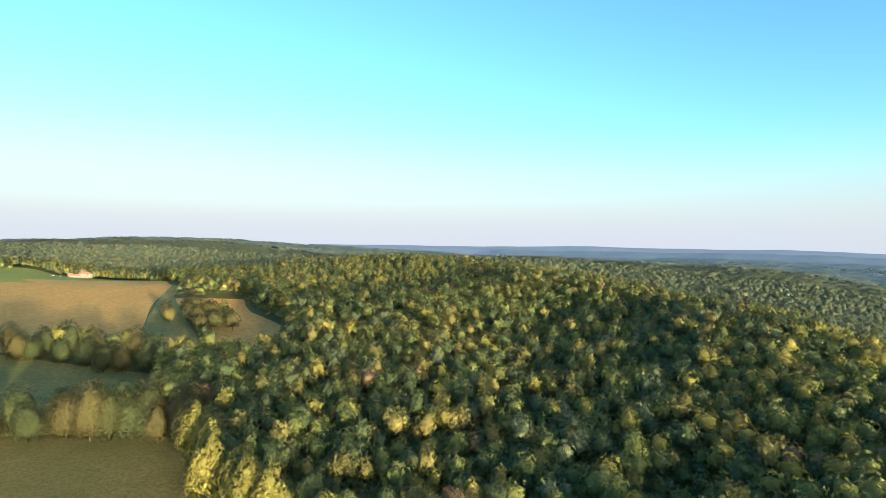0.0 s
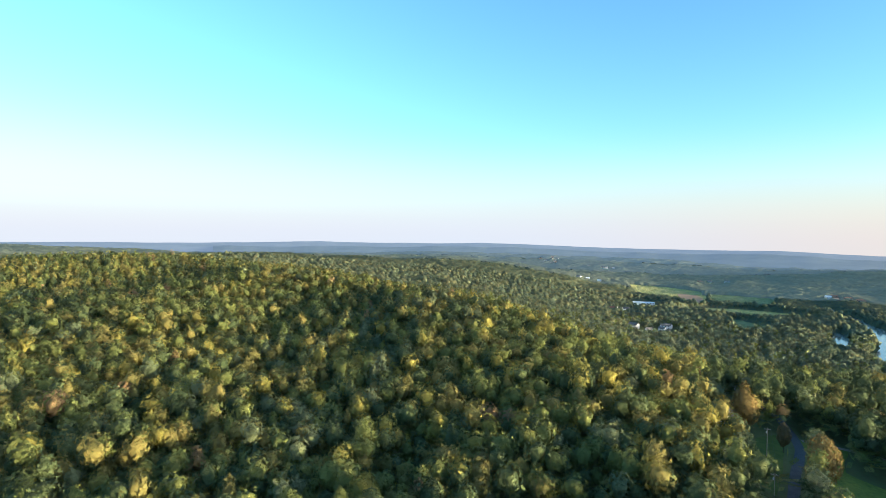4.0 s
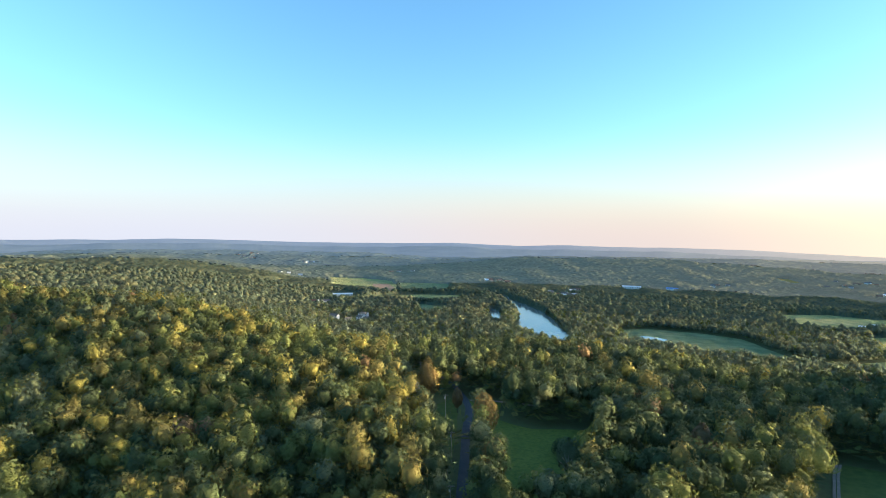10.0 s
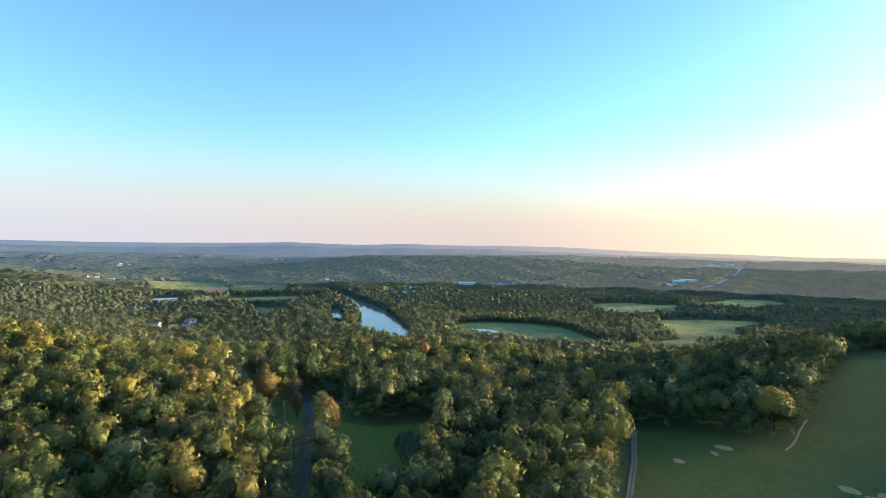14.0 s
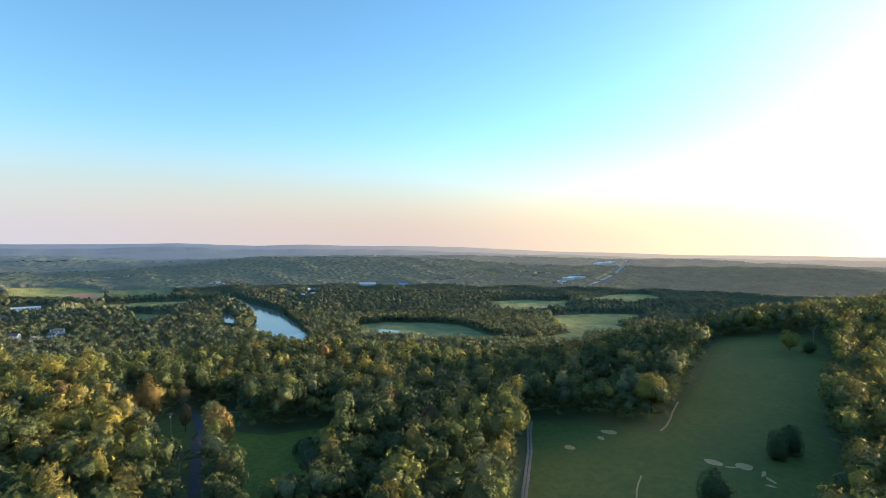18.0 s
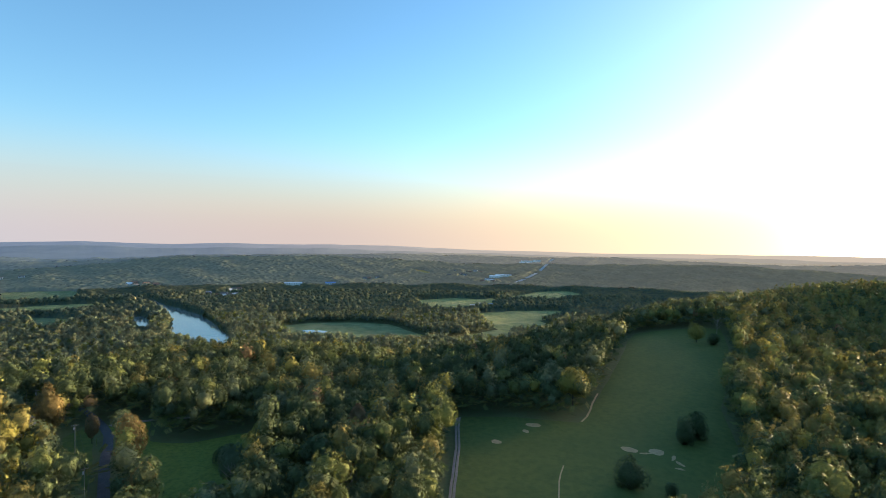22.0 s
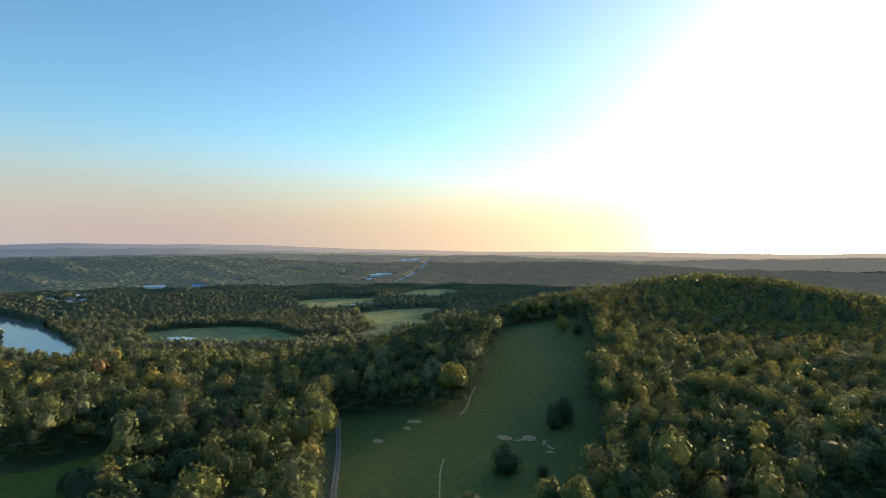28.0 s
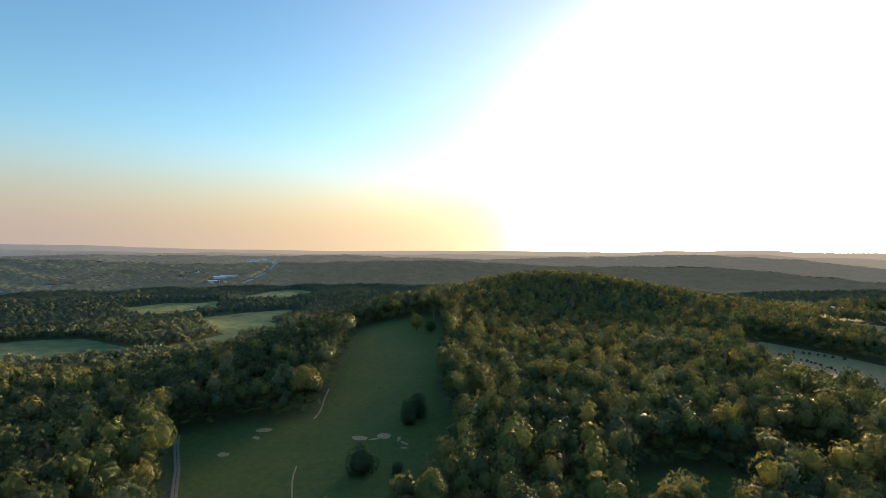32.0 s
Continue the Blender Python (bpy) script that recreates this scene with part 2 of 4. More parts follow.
INSULATOR = plain_material("grey_steel", (0.4, 0.41, 0.42), (0.5, 0.5, 0.5), 4.0, 0.4, 0.4)


def water_material():
    m, nt, b = material("river_water", 0.1, 0.5)
    b.inputs["Base Color"].default_value = (0.2, 0.21, 0.19, 1)
    b.inputs["IOR"].default_value = 1.45
    bumped(nt, b, noisy(nt, 0.15, 4.0, stretch=(30, 1, 0.4)), 0.02, 0.3)
    return m


WATER = water_material()

# ---- lie of the land: smooth swells on arcs round the hill (distance, spread, rises along the arc) ----
NEAR_SWELLS = [
    (0, 160, (19,)),
    (150, 120, (20, -3, -5, 24, -12, 19)),
    (300, 110, (42, -20, 32, -5, 22, 25, -13, 17, 7, 19, -2, 29)),
    (440, 95, (19, 3, 26, -1, 29, 4, -9, 61, -36, 23, 10, 20, -12, 36, -4, 8, 14, 5, 3, 18)),
    (600, 115, (33, 4, 22, 5, 23, -20, 21, 47, -4, 5, -25, 10, -11, -6, -7, -21, 24, 44, -36, 24, 10, -2, 9, 18))]
MIDDLE_SWELLS = [
    (800, 150, (22, 4, 32, -6, 50, 1, 60, -17, -23, 18, -18, -13, -6, -16, 7, -24, -21, 33, 34, 13, 5, 11, 2, 22)),
    (1080, 210, (14, 32, 6, -29, 43, 1, -15, 23, -6, -22, 6, -12, -15, -8, 11, -55, 53, 9, -21, 34, -17, 22)),
    (1450, 300, (27, -4, 31, -8, -11, 68, -53, 42, -51, 4, -9, -2, -15, -15, 2, -24, -11, 34, -1, 30))]
FAR_SWELLS = [
    (1950, 400, (43, 16, 54, 16, -9, 25, 61, -23, -4, -18, -31, 11, -17, 5, -11, -8, -4, -3)),
    (2600, 520, (-6, 11, -1, 23, 39, -35, -29, -22, -16, 31, 18, -34, 18, -53, 16, -29, -16, -10)),
    (3400, 680, (-8, 26, 13, -23, -19, 20, 19, -29, -7, 12, 17, 23, 15, 74, -16, 5)),
    (4500, 900, (-19, -23, -9, -10, -25, -7, -14, -26, -34, -30, -25, -14))]
ARC = (-60.0, 192.0)
SWELLS = []
for r, s, rises in NEAR_SWELLS + MIDDLE_SWELLS + FAR_SWELLS:
    for i, rise in enumerate(rises):
        a = radians(ARC[0] + (ARC[1] - ARC[0]) * (i + 0.5) / len(rises))
        SWELLS.append((r * math.sin(a), r * math.cos(a), s, rise))
# single hills: heading, distance, spread, rise
HILLS = [(112, 2500, 170, 9), (118.5, 2380, 190, 27), (124.5, 2420, 190, 24), (131, 2550, 230, 20), (64, 2650, 210, 6), (69, 2750, 240, 8)]


def land(x, y):
    x, y = np.asarray(x, dtype=float), np.asarray(y, dtype=float)
    total = np.full(x.shape, 40.0)
    for cx, cy, s, a in SWELLS:
        total = total + a * np.exp(-((x - cx) ** 2 + (y - cy) ** 2) / (2 * s * s))
    h = 6.0 * np.logaddexp(0, total / 6.0)
    for a, d, s, rise in HILLS:
        h = h + rise * np.exp(-((x - d * math.sin(radians(a))) ** 2 + (y - d * math.cos(radians(a))) ** 2) / (2 * s * s))
    r, az = np.hypot(x, y), np.arctan2(x, y)
    far = np.clip((r - 1700) / 1500, 0, 1)
    return h + far * (4 * np.sin(az * 9 + r / 700) + 3 * np.sin(az * 17 - r / 430 + 1.3) + 2 * np.sin(az * 31 + r / 300))


def height(x, y):
    return float(land(np.array([x]), np.array([y]))[0])


# ---- meshes ----
def part(name, bm, mat, parent=None, label=""):
    """One bmesh as one object under its thing or part."""
    me = bpy.data.meshes.new(name)
    bm.to_mesh(me)
    bm.free()
    me.materials.append(mat)
    ob = new(name, me)
    if parent is not None:
        ob.parent = parent
    if label:
        ob["label"] = label
    return ob


def array_mesh(name, verts, faces, mats, index=None, smooth=None, facing_out=None):
    """A mesh from arrays; faces all have the same number of corners."""
    verts, faces = np.asarray(verts, dtype=np.float32), np.asarray(faces, dtype=np.int32)
    me = bpy.data.meshes.new(name)
    k = faces.shape[1]
    me.vertices.add(len(verts))
    me.vertices.foreach_set("co", verts.ravel())
    me.loops.add(faces.size)
    me.loops.foreach_set("vertex_index", faces.ravel())
    me.polygons.add(len(faces))
    me.polygons.foreach_set("loop_start", np.arange(0, faces.size, k, dtype=np.int32))
    for m in mats:
        me.materials.append(m)
    if index is not None:
        me.polygons.foreach_set("material_index", np.asarray(index, dtype=np.int32))
    if smooth is not None:
        me.polygons.foreach_set("use_smooth", np.asarray(smooth, dtype=bool) if np.ndim(smooth) else np.full(len(faces), bool(smooth)))
    me.update(calc_edges=True)
    if facing_out is not None:
        me.polygons.foreach_set("use_smooth", np.ones(len(faces), dtype=bool))
        me.attributes.new("custom_normal", "FLOAT_VECTOR", "POINT").data.foreach_set("vector", np.asarray(facing_out, dtype=np.float32).ravel())
    return me


def inside(px, py, poly):
    """Which of the points lie inside the outline."""
    ok = np.zeros(px.shape, dtype=bool)
    n = len(poly)
    for i in range(n):
        (x0, y0), (x1, y1) = poly[i], poly[(i + 1) % n]
        if y0 == y1:
            continue
        cut = ((y0 > py) != (y1 > py)) & (px < (x1 - x0) * (py - y0) / (y1 - y0) + x0)
        ok ^= cut
    return ok


def outline(points, step, wobble, closed=True):
    """A line through the points, resampled, rounded and a little uneven."""
    pts, n, out = [Vector(p) for p in points], len(points), []
    for i in range(n if closed else n - 1):
        if closed:
            a, b, c, d = pts[i - 1], pts[i], pts[(i + 1) % n], pts[(i + 2) % n]
        else:
            a, b, c, d = pts[max(i - 1, 0)], pts[i], pts[i + 1], pts[min(i + 2, n - 1)]
        k = max(2, int((c - b).length / step))
        for j in range(k):
            t = j / k
            p = 0.5 * (2 * b + (c - a) * t * 0.7 + (2 * a - 5 * b + 4 * c - d) * t * t * 0.7 + (3 * b - 3 * c + d - a) * t ** 3 * 0.7)
            q = b + (c - b) * t
            p = q * 0.55 + p * 0.45 if closed else p * 0.8 + q * 0.2
            w = noise.noise_vector((p.x / (step * 3), p.y / (step * 3), 1.7)) * wobble
            out.append((p.x + w.x, p.y + w.y))
    if not closed:
        out.append(tuple(points[-1]))
    return out


def drape(name, edge, mat, cell, up, label, category, flat=None):
    """A patch of ground laid over the land inside an outline."""
    xs, ys = [p[0] for p in edge], [p[1] for p in edge]
    gx, gy = np.meshgrid(np.arange(min(xs) + cell * 0.37, max(xs), cell), np.arange(min(ys) + cell * 0.41, max(ys), cell))
    gx, gy = gx.ravel(), gy.ravel()
    keep = inside(gx, gy, edge)
    pts = [Vector(p) for p in edge] + [Vector((a, b)) for a, b in zip(gx[keep], gy[keep])]
    n = len(edge)
    v, _, f, _, _, _ = geometry.delaunay_2d_cdt(pts, [], [list(range(n))], 1, 1e-3)
    vx, vy = np.array([p.x for p in v]), np.array([p.y for p in v])
    vz = land(vx, vy) + up if flat is None else np.full(len(v), flat)
    tris = [t for t in f if len(t) == 3]
    me = array_mesh(name, np.c_[vx, vy, vz], np.array(tris), [mat], smooth=True)
    return tagged(new(name, me), label, category, kind="structure")


def ribbon(name, line, half, mat, up, label, category, cross=3):
    """A strip of road laid over the land along a line."""
    pts = [Vector(p) for p in line]
    rows = []
    for i, p in enumerate(pts):
        d = (pts[min(i + 1, len(pts) - 1)] - pts[max(i - 1, 0)]).normalized()
        side = Vector((d.y, -d.x))
        rows.append([p + side * half * (2 * k / (cross - 1) - 1) for k in range(cross)])
    v = np.array([(q.x, q.y) for r in rows for q in r])
    z = land(v[:, 0], v[:, 1]) + up + np.tile(0.06 * (1 - np.abs(np.linspace(-1, 1, cross))), len(rows))
    f = [(i * cross + k, i * cross + k + 1, (i + 1) * cross + k + 1, (i + 1) * cross + k) for i in range(len(rows) - 1) for k in range(cross - 1)]
    me = array_mesh(name, np.c_[v, z], np.array(f)[:, ::-1] * 1, [mat], smooth=True)
    return tagged(new(name, me), label, category, kind="structure")


# ---- ground ----
def build_ground():
    radii = np.concatenate([[0.0], np.geomspace(12, 4850, 150)])
    n = 480
    az = np.linspace(0, 2 * math.pi, n, endpoint=False)
    x, y = np.outer(radii[1:], np.sin(az)), np.outer(radii[1:], np.cos(az))
    v = np.concatenate([[[0, 0, height(0, 0)]], np.c_[x.ravel(), y.ravel(), land(x, y).ravel()]])
    i, j = np.meshgrid(np.arange(len(radii) - 2), np.arange(n), indexing="ij")
    a, b = 1 + i * n + j, 1 + i * n + (j + 1) % n
    quads = np.stack([a, a + n, b + n, b], -1).reshape(-1, 4)
    tri = np.array([(0, 1 + k, 1 + (k + 1) % n) for k in range(n)])
    bm = bmesh.new()
    me = array_mesh("ground", v, quads, [FLOOR], smooth=True)
    bm.from_mesh(me)
    bm.verts.ensure_lookup_table()
    for t in tri:
        bm.faces.new([bm.verts[int(k)] for k in t]).smooth = True
    bmesh.ops.recalc_face_normals(bm, faces=bm.faces[:])
    bm.to_mesh(me)
    bm.free()
    me.update()
    if me.polygons[0].normal.z < 0:
        me.flip_normals()
    tagged(new("ground", me), "rolling wooded land of hills and a broad river valley", "ground", kind="structure")


build_ground()

FIELDS = {}


def field(key, points, mat, cell, up, label, category="field", step=8.0, wobble=1.5, flat=None, name="field", near=0.0):
    if near:
        mean = sum(math.hypot(*p) for p in points) / len(points)
        points = [(x * (1 - near / mean), y * (1 - near / mean)) if math.hypot(x, y) < mean else (x, y) for x, y in points]
    edge = outline(points, step, wobble)
    FIELDS[key] = edge
    return drape(name, edge, mat, cell, up, label, category, flat)


field("near", [(-215, 180), (-151, 192), (-118, 201), (-94, 208), (-71, 157), (-58, 140), (-20, 80), (-30, 20), (-120, 0), (-240, 60)], ROUGH_GRASS, 5, 0.25, "overgrown green and tan grass field below the hedgerow", name="rough_field")
field("mid", [(-290, 282), (-227, 288), (-206, 286), (-150, 285), (-123, 219), (-125, 208), (-158, 191), (-240, 176)], PASTURE, 6, 0.25, "green pasture with tan patches between tree rows", name="pasture")
field("hay", [(-618, 601), (-474, 640), (-352, 676), (-298, 593), (-241, 445), (-181, 319), (-209, 293), (-238, 291), (-300, 275)], HAY, 9, 0.35, "golden mown hay field with long tree shadows", step=14, name="hay_field")
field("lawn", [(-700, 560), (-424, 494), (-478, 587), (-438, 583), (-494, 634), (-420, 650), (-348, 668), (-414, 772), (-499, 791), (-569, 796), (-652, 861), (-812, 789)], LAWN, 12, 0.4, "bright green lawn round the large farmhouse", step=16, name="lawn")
field("small", [(-249, 503), (-196, 530), (-168, 469), (-119, 404), (-102, 329), (-129, 315), (-150, 348), (-209, 441)], HAY, 7, 0.3, "small golden clearing among the woods", name="hay_clearing")
field("meadow", [(242, 129), (253, 116), (226, 104), (226, 88), (245, 66), (200, 56), (162, 53), (150, 62), (172, 80), (208, 101), (228, 117)], LUSH, 4, 0.2, "lush green meadow beside the winding road", step=5, wobble=1.0, name="meadow")
field("verge", [(223, 136), (237, 136), (232, 129), (205, 114), (181, 103), (189, 117)], TURF, 4, 0.2, "mown green verge below the power line", step=5, wobble=1.0, name="verge")
field("ball", [(262, -28), (258, -52), (245, -80), (261, -92), (345, -140), (436, -189), (447, -239), (443, -267), (344, -217), (258, -157), (211, -136), (165, -103), (150, -88), (140, -70), (135, -10), (200, -18), (246, -24)], TURF, 5, 0.2, "mown green sports field running up the slope", step=6, wobble=0.8, name="sports_field")
field("glade", [(126, -156), (124, -168), (113, -191), (106, -191), (92, -184), (84, -160), (100, -130)], TURF, 4, 0.2, "small shaded grass glade in the woods", step=5, wobble=1.2, name="glade")
field("glade2", [(110, -206), (103, -229), (86, -226), (80, -198), (92, -194), (100, -198)], TURF, 4, 0.22, "narrow shaded grass strip in the woods", step=5, wobble=1.2, name="glade")
field("east", [(263, -452), (242, -432), (212, -392), (176, -356), (122, -338), (75, -328), (85, -520), (173, -520), (209, -517), (240, -506), (262, -500)], STUBBLE, 9, 0.3, "pale mown field beyond the wooded hill", step=12, name="mown_field")
field("east2", [(226, -655), (322, -690), (335, -770), (200, -800), (110, -780), (120, -650)], STUBBLE, 10, 0.4, "pale strip of stubble beyond the hedge", step=12, name="mown_field")
field("east3", [(290, -850), (380, -985), (330, -1040), (200, -1000), (190, -870)], STUBBLE, 14, 0.5, "pale hazy pasture beside the village", step=16, name="mown_field")
field("v1", [(1424, 1334), (1517, 1240), (1502, 1104), (1389, 988), (1299, 995), (1278, 1088), (1276, 1158)], VALLEY_GRASS, 25, 0.8, "pale green crop field on the valley floor", step=22, wobble=8, name="valley_field", near=80)
field("v1b", [(1470, 1058), (1532, 906), (1403, 811), (1318, 851), (1318, 927)], VALLEY_DEEP, 25, 0.8, "green crop field on the valley floor", step=22, wobble=8, name="valley_field", near=60)
field("brown", [(1381, 1093), (1401, 1041), (1298, 923), (1254, 921), (1296, 1015)], EARTH, 25, 1.0, "ploughed reddish brown field on the valley floor", step=25, name="ploughed_field", near=70)
field("v2", [(1079, 899), (1199, 862), (1266, 732), (1278, 630), (1159, 670), (1107, 795)], VALLEY_GRASS, 25, 0.8, "long pale green strip of valley pasture", step=22, wobble=11, name="valley_field", near=50)
field("v3", [(1065, 713), (1025, 584), (916, 592)], VALLEY_DEEP, 20, 0.8, "small green clearing on the valley floor", step=18, wobble=9, name="valley_field")
field("v4", [(730, 397), (749, 345), (745, 306), (665, 298), (656, 356)], VALLEY_DEEP, 15, 0.6, "green clearing at the foot of the slope", step=14, wobble=6, name="valley_field")
field("v5", [(977, 227), (1020, 182), (1025, 97), (1004, 32), (949, -29), (952, -99), (964, -172), (935, -181), (908, -76), (897, 66), (920, 126), (939, 187)], VALLEY_DEEP, 20, 0.7, "wide green pasture along the river", step=18, wobble=5, name="valley_field", near=60)
field("v6", [(1373, -20), (1447, -119), (1416, -191), (1447, -241), (1309, -204), (1238, -141), (1215, -75), (1295, -39)], VALLEY_GRASS, 22, 0.95, "sunlit yellow green meadow on the valley floor", step=18, wobble=9, name="valley_field", near=55)
field("v7", [(1146, -155), (1193, -237), (1215, -343), (1136, -357), (1076, -271), (1003, -284), (935, -176), (1011, -159)], VALLEY_GRASS, 22, 0.8, "sunlit yellow green meadow beside the farm", step=18, wobble=6, name="valley_field", near=12)
field("v8", [(1472, -237), (1588, -381), (1616, -490), (1513, -506), (1426, -417), (1441, -316)], VALLEY_GRASS, 25, 0.8, "sunlit strip of meadow farther up the valley", step=22, wobble=11, name="valley_field", near=60)
field("tan", [(2299, -19), (2287, -67), (2191, -105), (2150, -74), (2223, -30)], HAY, 40, 1.2, "small golden field high on the far hillside", step=30, name="hay_field")
river_edge = [(1457, 719), (1368, 648), (1310, 589), (1239, 532), (1189, 484), (1086, 402), (954, 327), (857, 274), (791, 260), (820, 302), (856, 353), (900, 386), (981, 411), (1078, 463), (1196, 540), (1287, 605), (1361, 676), (1441, 740)]
field("river", river_edge, WATER, 30, 0, "still blue river bending through the wooded valley", "river", 20, 4.0, flat=max(height(x, y) for x, y in river_edge) + 0.9, name="river")
field("inlet", [(1051, 513), (1074, 509), (1009, 463), (917, 428), (933, 454)], WATER, 30, 0, "small still backwater beside the river", "water", 15, 2.0, flat=max(height(x, y) for x, y in [(1051, 513), (1009, 463), (933, 454)]) + 0.9, name="backwater")
field("pond", [(935, 179), (942, 162), (931, 137), (906, 135), (905, 165)], WATER, 20, 0, "small bright pond in the valley pasture", "pond", 10, 3.0, flat=height(912, 157) + 1.6, name="pond")

ROAD = outline([(285, 178), (265, 152), (250, 138), (242, 131), (230, 122), (218, 116), (201, 108), (180, 97), (152, 83), (110, 62), (60, 45)], 4, 0.0, closed=False)
ribbon("road", ROAD, 1.8, ASPHALT, 0.3, "narrow worn asphalt road winding downhill through trees", "road")
ribbon("driveway", outline([(242, 128), (249, 122), (256, 112), (262, 100)], 3, 0.0, closed=False), 1.5, GRAVEL, 0.34, "pale gravel driveway leaving the road", "driveway")
TRACK = outline([(262, -26), (246, -24), (222, -22), (200, -19), (177, -16), (150, -13)], 4, 0.3, closed=False)
for off in (-0.62, 0.62):
    ribbon("wheel_track", [(x, y + off) for x, y in TRACK], 0.5, GRAVEL, 0.36, "pale gravel wheel rut of a farm track", "track")
for pts, half in (([(199, -60), (186, -55), (170, -50), (150, -46)], 0.28), ([(245, -82), (252, -87), (268, -95), (285, -104)], 0.5)):
    ribbon("footpath", outline(pts, 3, 0.5, closed=False), half, DIRT, 0.32, "thin worn dirt path across the grass", "path")


def dirt_patch(x, y, a, b, turn):
    edge = [1.0 + 0.28 * noise.noise(Vector((x + 3 * math.cos(k), y + 3 * math.sin(k), 2.0))) for k in range(10)]
    pts = [(x + math.cos(t) * a * math.cos(turn) - math.sin(t) * b * math.sin(turn), y + math.cos(t) * a * math.sin(turn) + math.sin(t) * b * math.cos(turn)) for t in [k * math.pi / 5 for k in range(10)]]
    pts = [(x + (px - x) * w, y + (py - y) * w) for (px, py), w in zip(pts, edge)]
    drape("dirt_patch", outline(pts, 0.8, 0.6), DIRT, 1.5, 0.3, "bare pale dirt patch worn into the turf", "dirt patch")


for p in ((226, -39, 2.6, 2.1, 0.3), (244.5, -59.5, 4.0, 2.6, 0.9), (237, -54, 2.4, 1.4, 0.2), (212, -91, 3.6, 2.4, 0.8), (209, -101, 3.2, 2.8, 0.4), (203, -105, 3.0, 0.9, 2.6), (197.5, -105, 2.8, 0.8, 0.1), (193.5, -102.5, 1.8, 1.0, 0.9), (208, -96, 2.6, 0.8, 1.4)):
    dirt_patch(*p)

# ---- trees ----
def ico(sub):
    bm = bmesh.new()
    bmesh.ops.create_icosphere(bm, subdivisions=sub, radius=1.0)
    v = np.array([p.co[:] for p in bm.verts])
    bm.verts.index_update()
    f = np.array([[p.index for p in q.verts] for q in bm.faces])
    bm.free()
    return v, f


ICO = {k: ico(k) for k in (1, 2, 3, 4)}


def tufted_crown(seed, sub, cards, card, tall=17.0, wide=5.6, slim=0.0, base=0.24, boughs=9, tufts=46, cut=-2.0, jag=0.05, swell=0.46, core=0.74, loose=0.4, bulge=1.45):
    """A rounded crown of boughs and leafy tufts with loose leaf sprays on it: vertices, triangles and the way the leaves face."""
    rng = np.random.default_rng(seed)
    iv, jf = ICO[sub]

    def heads(n):
        d = rng.normal(size=(n, 3))
        d[:, 2] = np.abs(d[:, 2]) * 1.1 - 0.45
        return d / np.linalg.norm(d, axis=1)[:, None], rng.uniform(0.65, 1.1, n)

    big, small = heads(boughs), heads(tufts)

    def radius(d):
        a = (big[1] * np.clip(1 - (1 - d @ big[0].T) / 0.30, 0, 1) ** 0.6).max(1)
        b = (small[1] * np.clip(1 - (1 - d @ small[0].T) / 0.07, 0, 1) ** 0.6).max(1)
        return 0.66 + swell * a + 0.16 * b

    def place(d, r):
        p = d * r[:, None]
        q = np.clip(p[:, 2], -1.2, 1.2)
        taper = 1 - slim * 0.42 * np.clip(q + 0.3, 0, 1.4) - 0.10 * np.clip(q, 0, 1)
        return np.stack([p[:, 0] * wide * taper, p[:, 1] * wide * taper, tall * ((1 + base) / 2 + (1 - base) / 2 * 0.98 * p[:, 2])], -1)

    # a dim heart of twigs and inner leaves, then the leaf sprays that make the outline
    v = place(iv, radius(iv) * (core + rng.uniform(-jag, jag, len(iv))))
    f = jf[iv[jf].mean(1)[:, 2] > cut]
    faces_out = [iv]
    if cards:
        d = rng.normal(size=(cards * 3, 3))
        d /= np.linalg.norm(d, axis=1)[:, None]
        d = d[d[:, 2] > cut][:cards]
        n = len(d)
        p = place(d, radius(d) * rng.uniform(core + 0.04, 1.04, n) ** 0.6)
        lean = d * np.array([1, 1, 0.8]) + rng.normal(size=(n, 3)) * loose
        lean /= np.linalg.norm(lean, axis=1)[:, None]
        e = np.cross(lean, rng.normal(size=(n, 3)))
        e /= np.linalg.norm(e, axis=1)[:, None] + 1e-6
        g = np.cross(lean, e)
        s = card * rng.uniform(0.6, 1.35, (n, 1))
        leaf = np.stack([p - e * s * 0.9 - g * s * 0.5, p + e * s * 0.9 - g * s * 0.5, p + g * s], 1).reshape(-1, 3)
        f = np.concatenate([f, len(v) + np.arange(3 * n).reshape(-1, 3)])
        v = np.concatenate([v, leaf])
        faces_out.append(np.repeat(d + 0.14 * rng.normal(size=d.shape), 3, axis=0))
    # leaf clusters turn outward from the middle of their tuft
    d = np.concatenate(faces_out)
    heart = small[0][np.argmax(d @ small[0].T, axis=1)]
    out = d * 0.75 + (d - heart) * bulge + np.array([0, 0, 0.12])
    return v, f, out / (np.linalg.norm(out, axis=1)[:, None] + 1e-6)


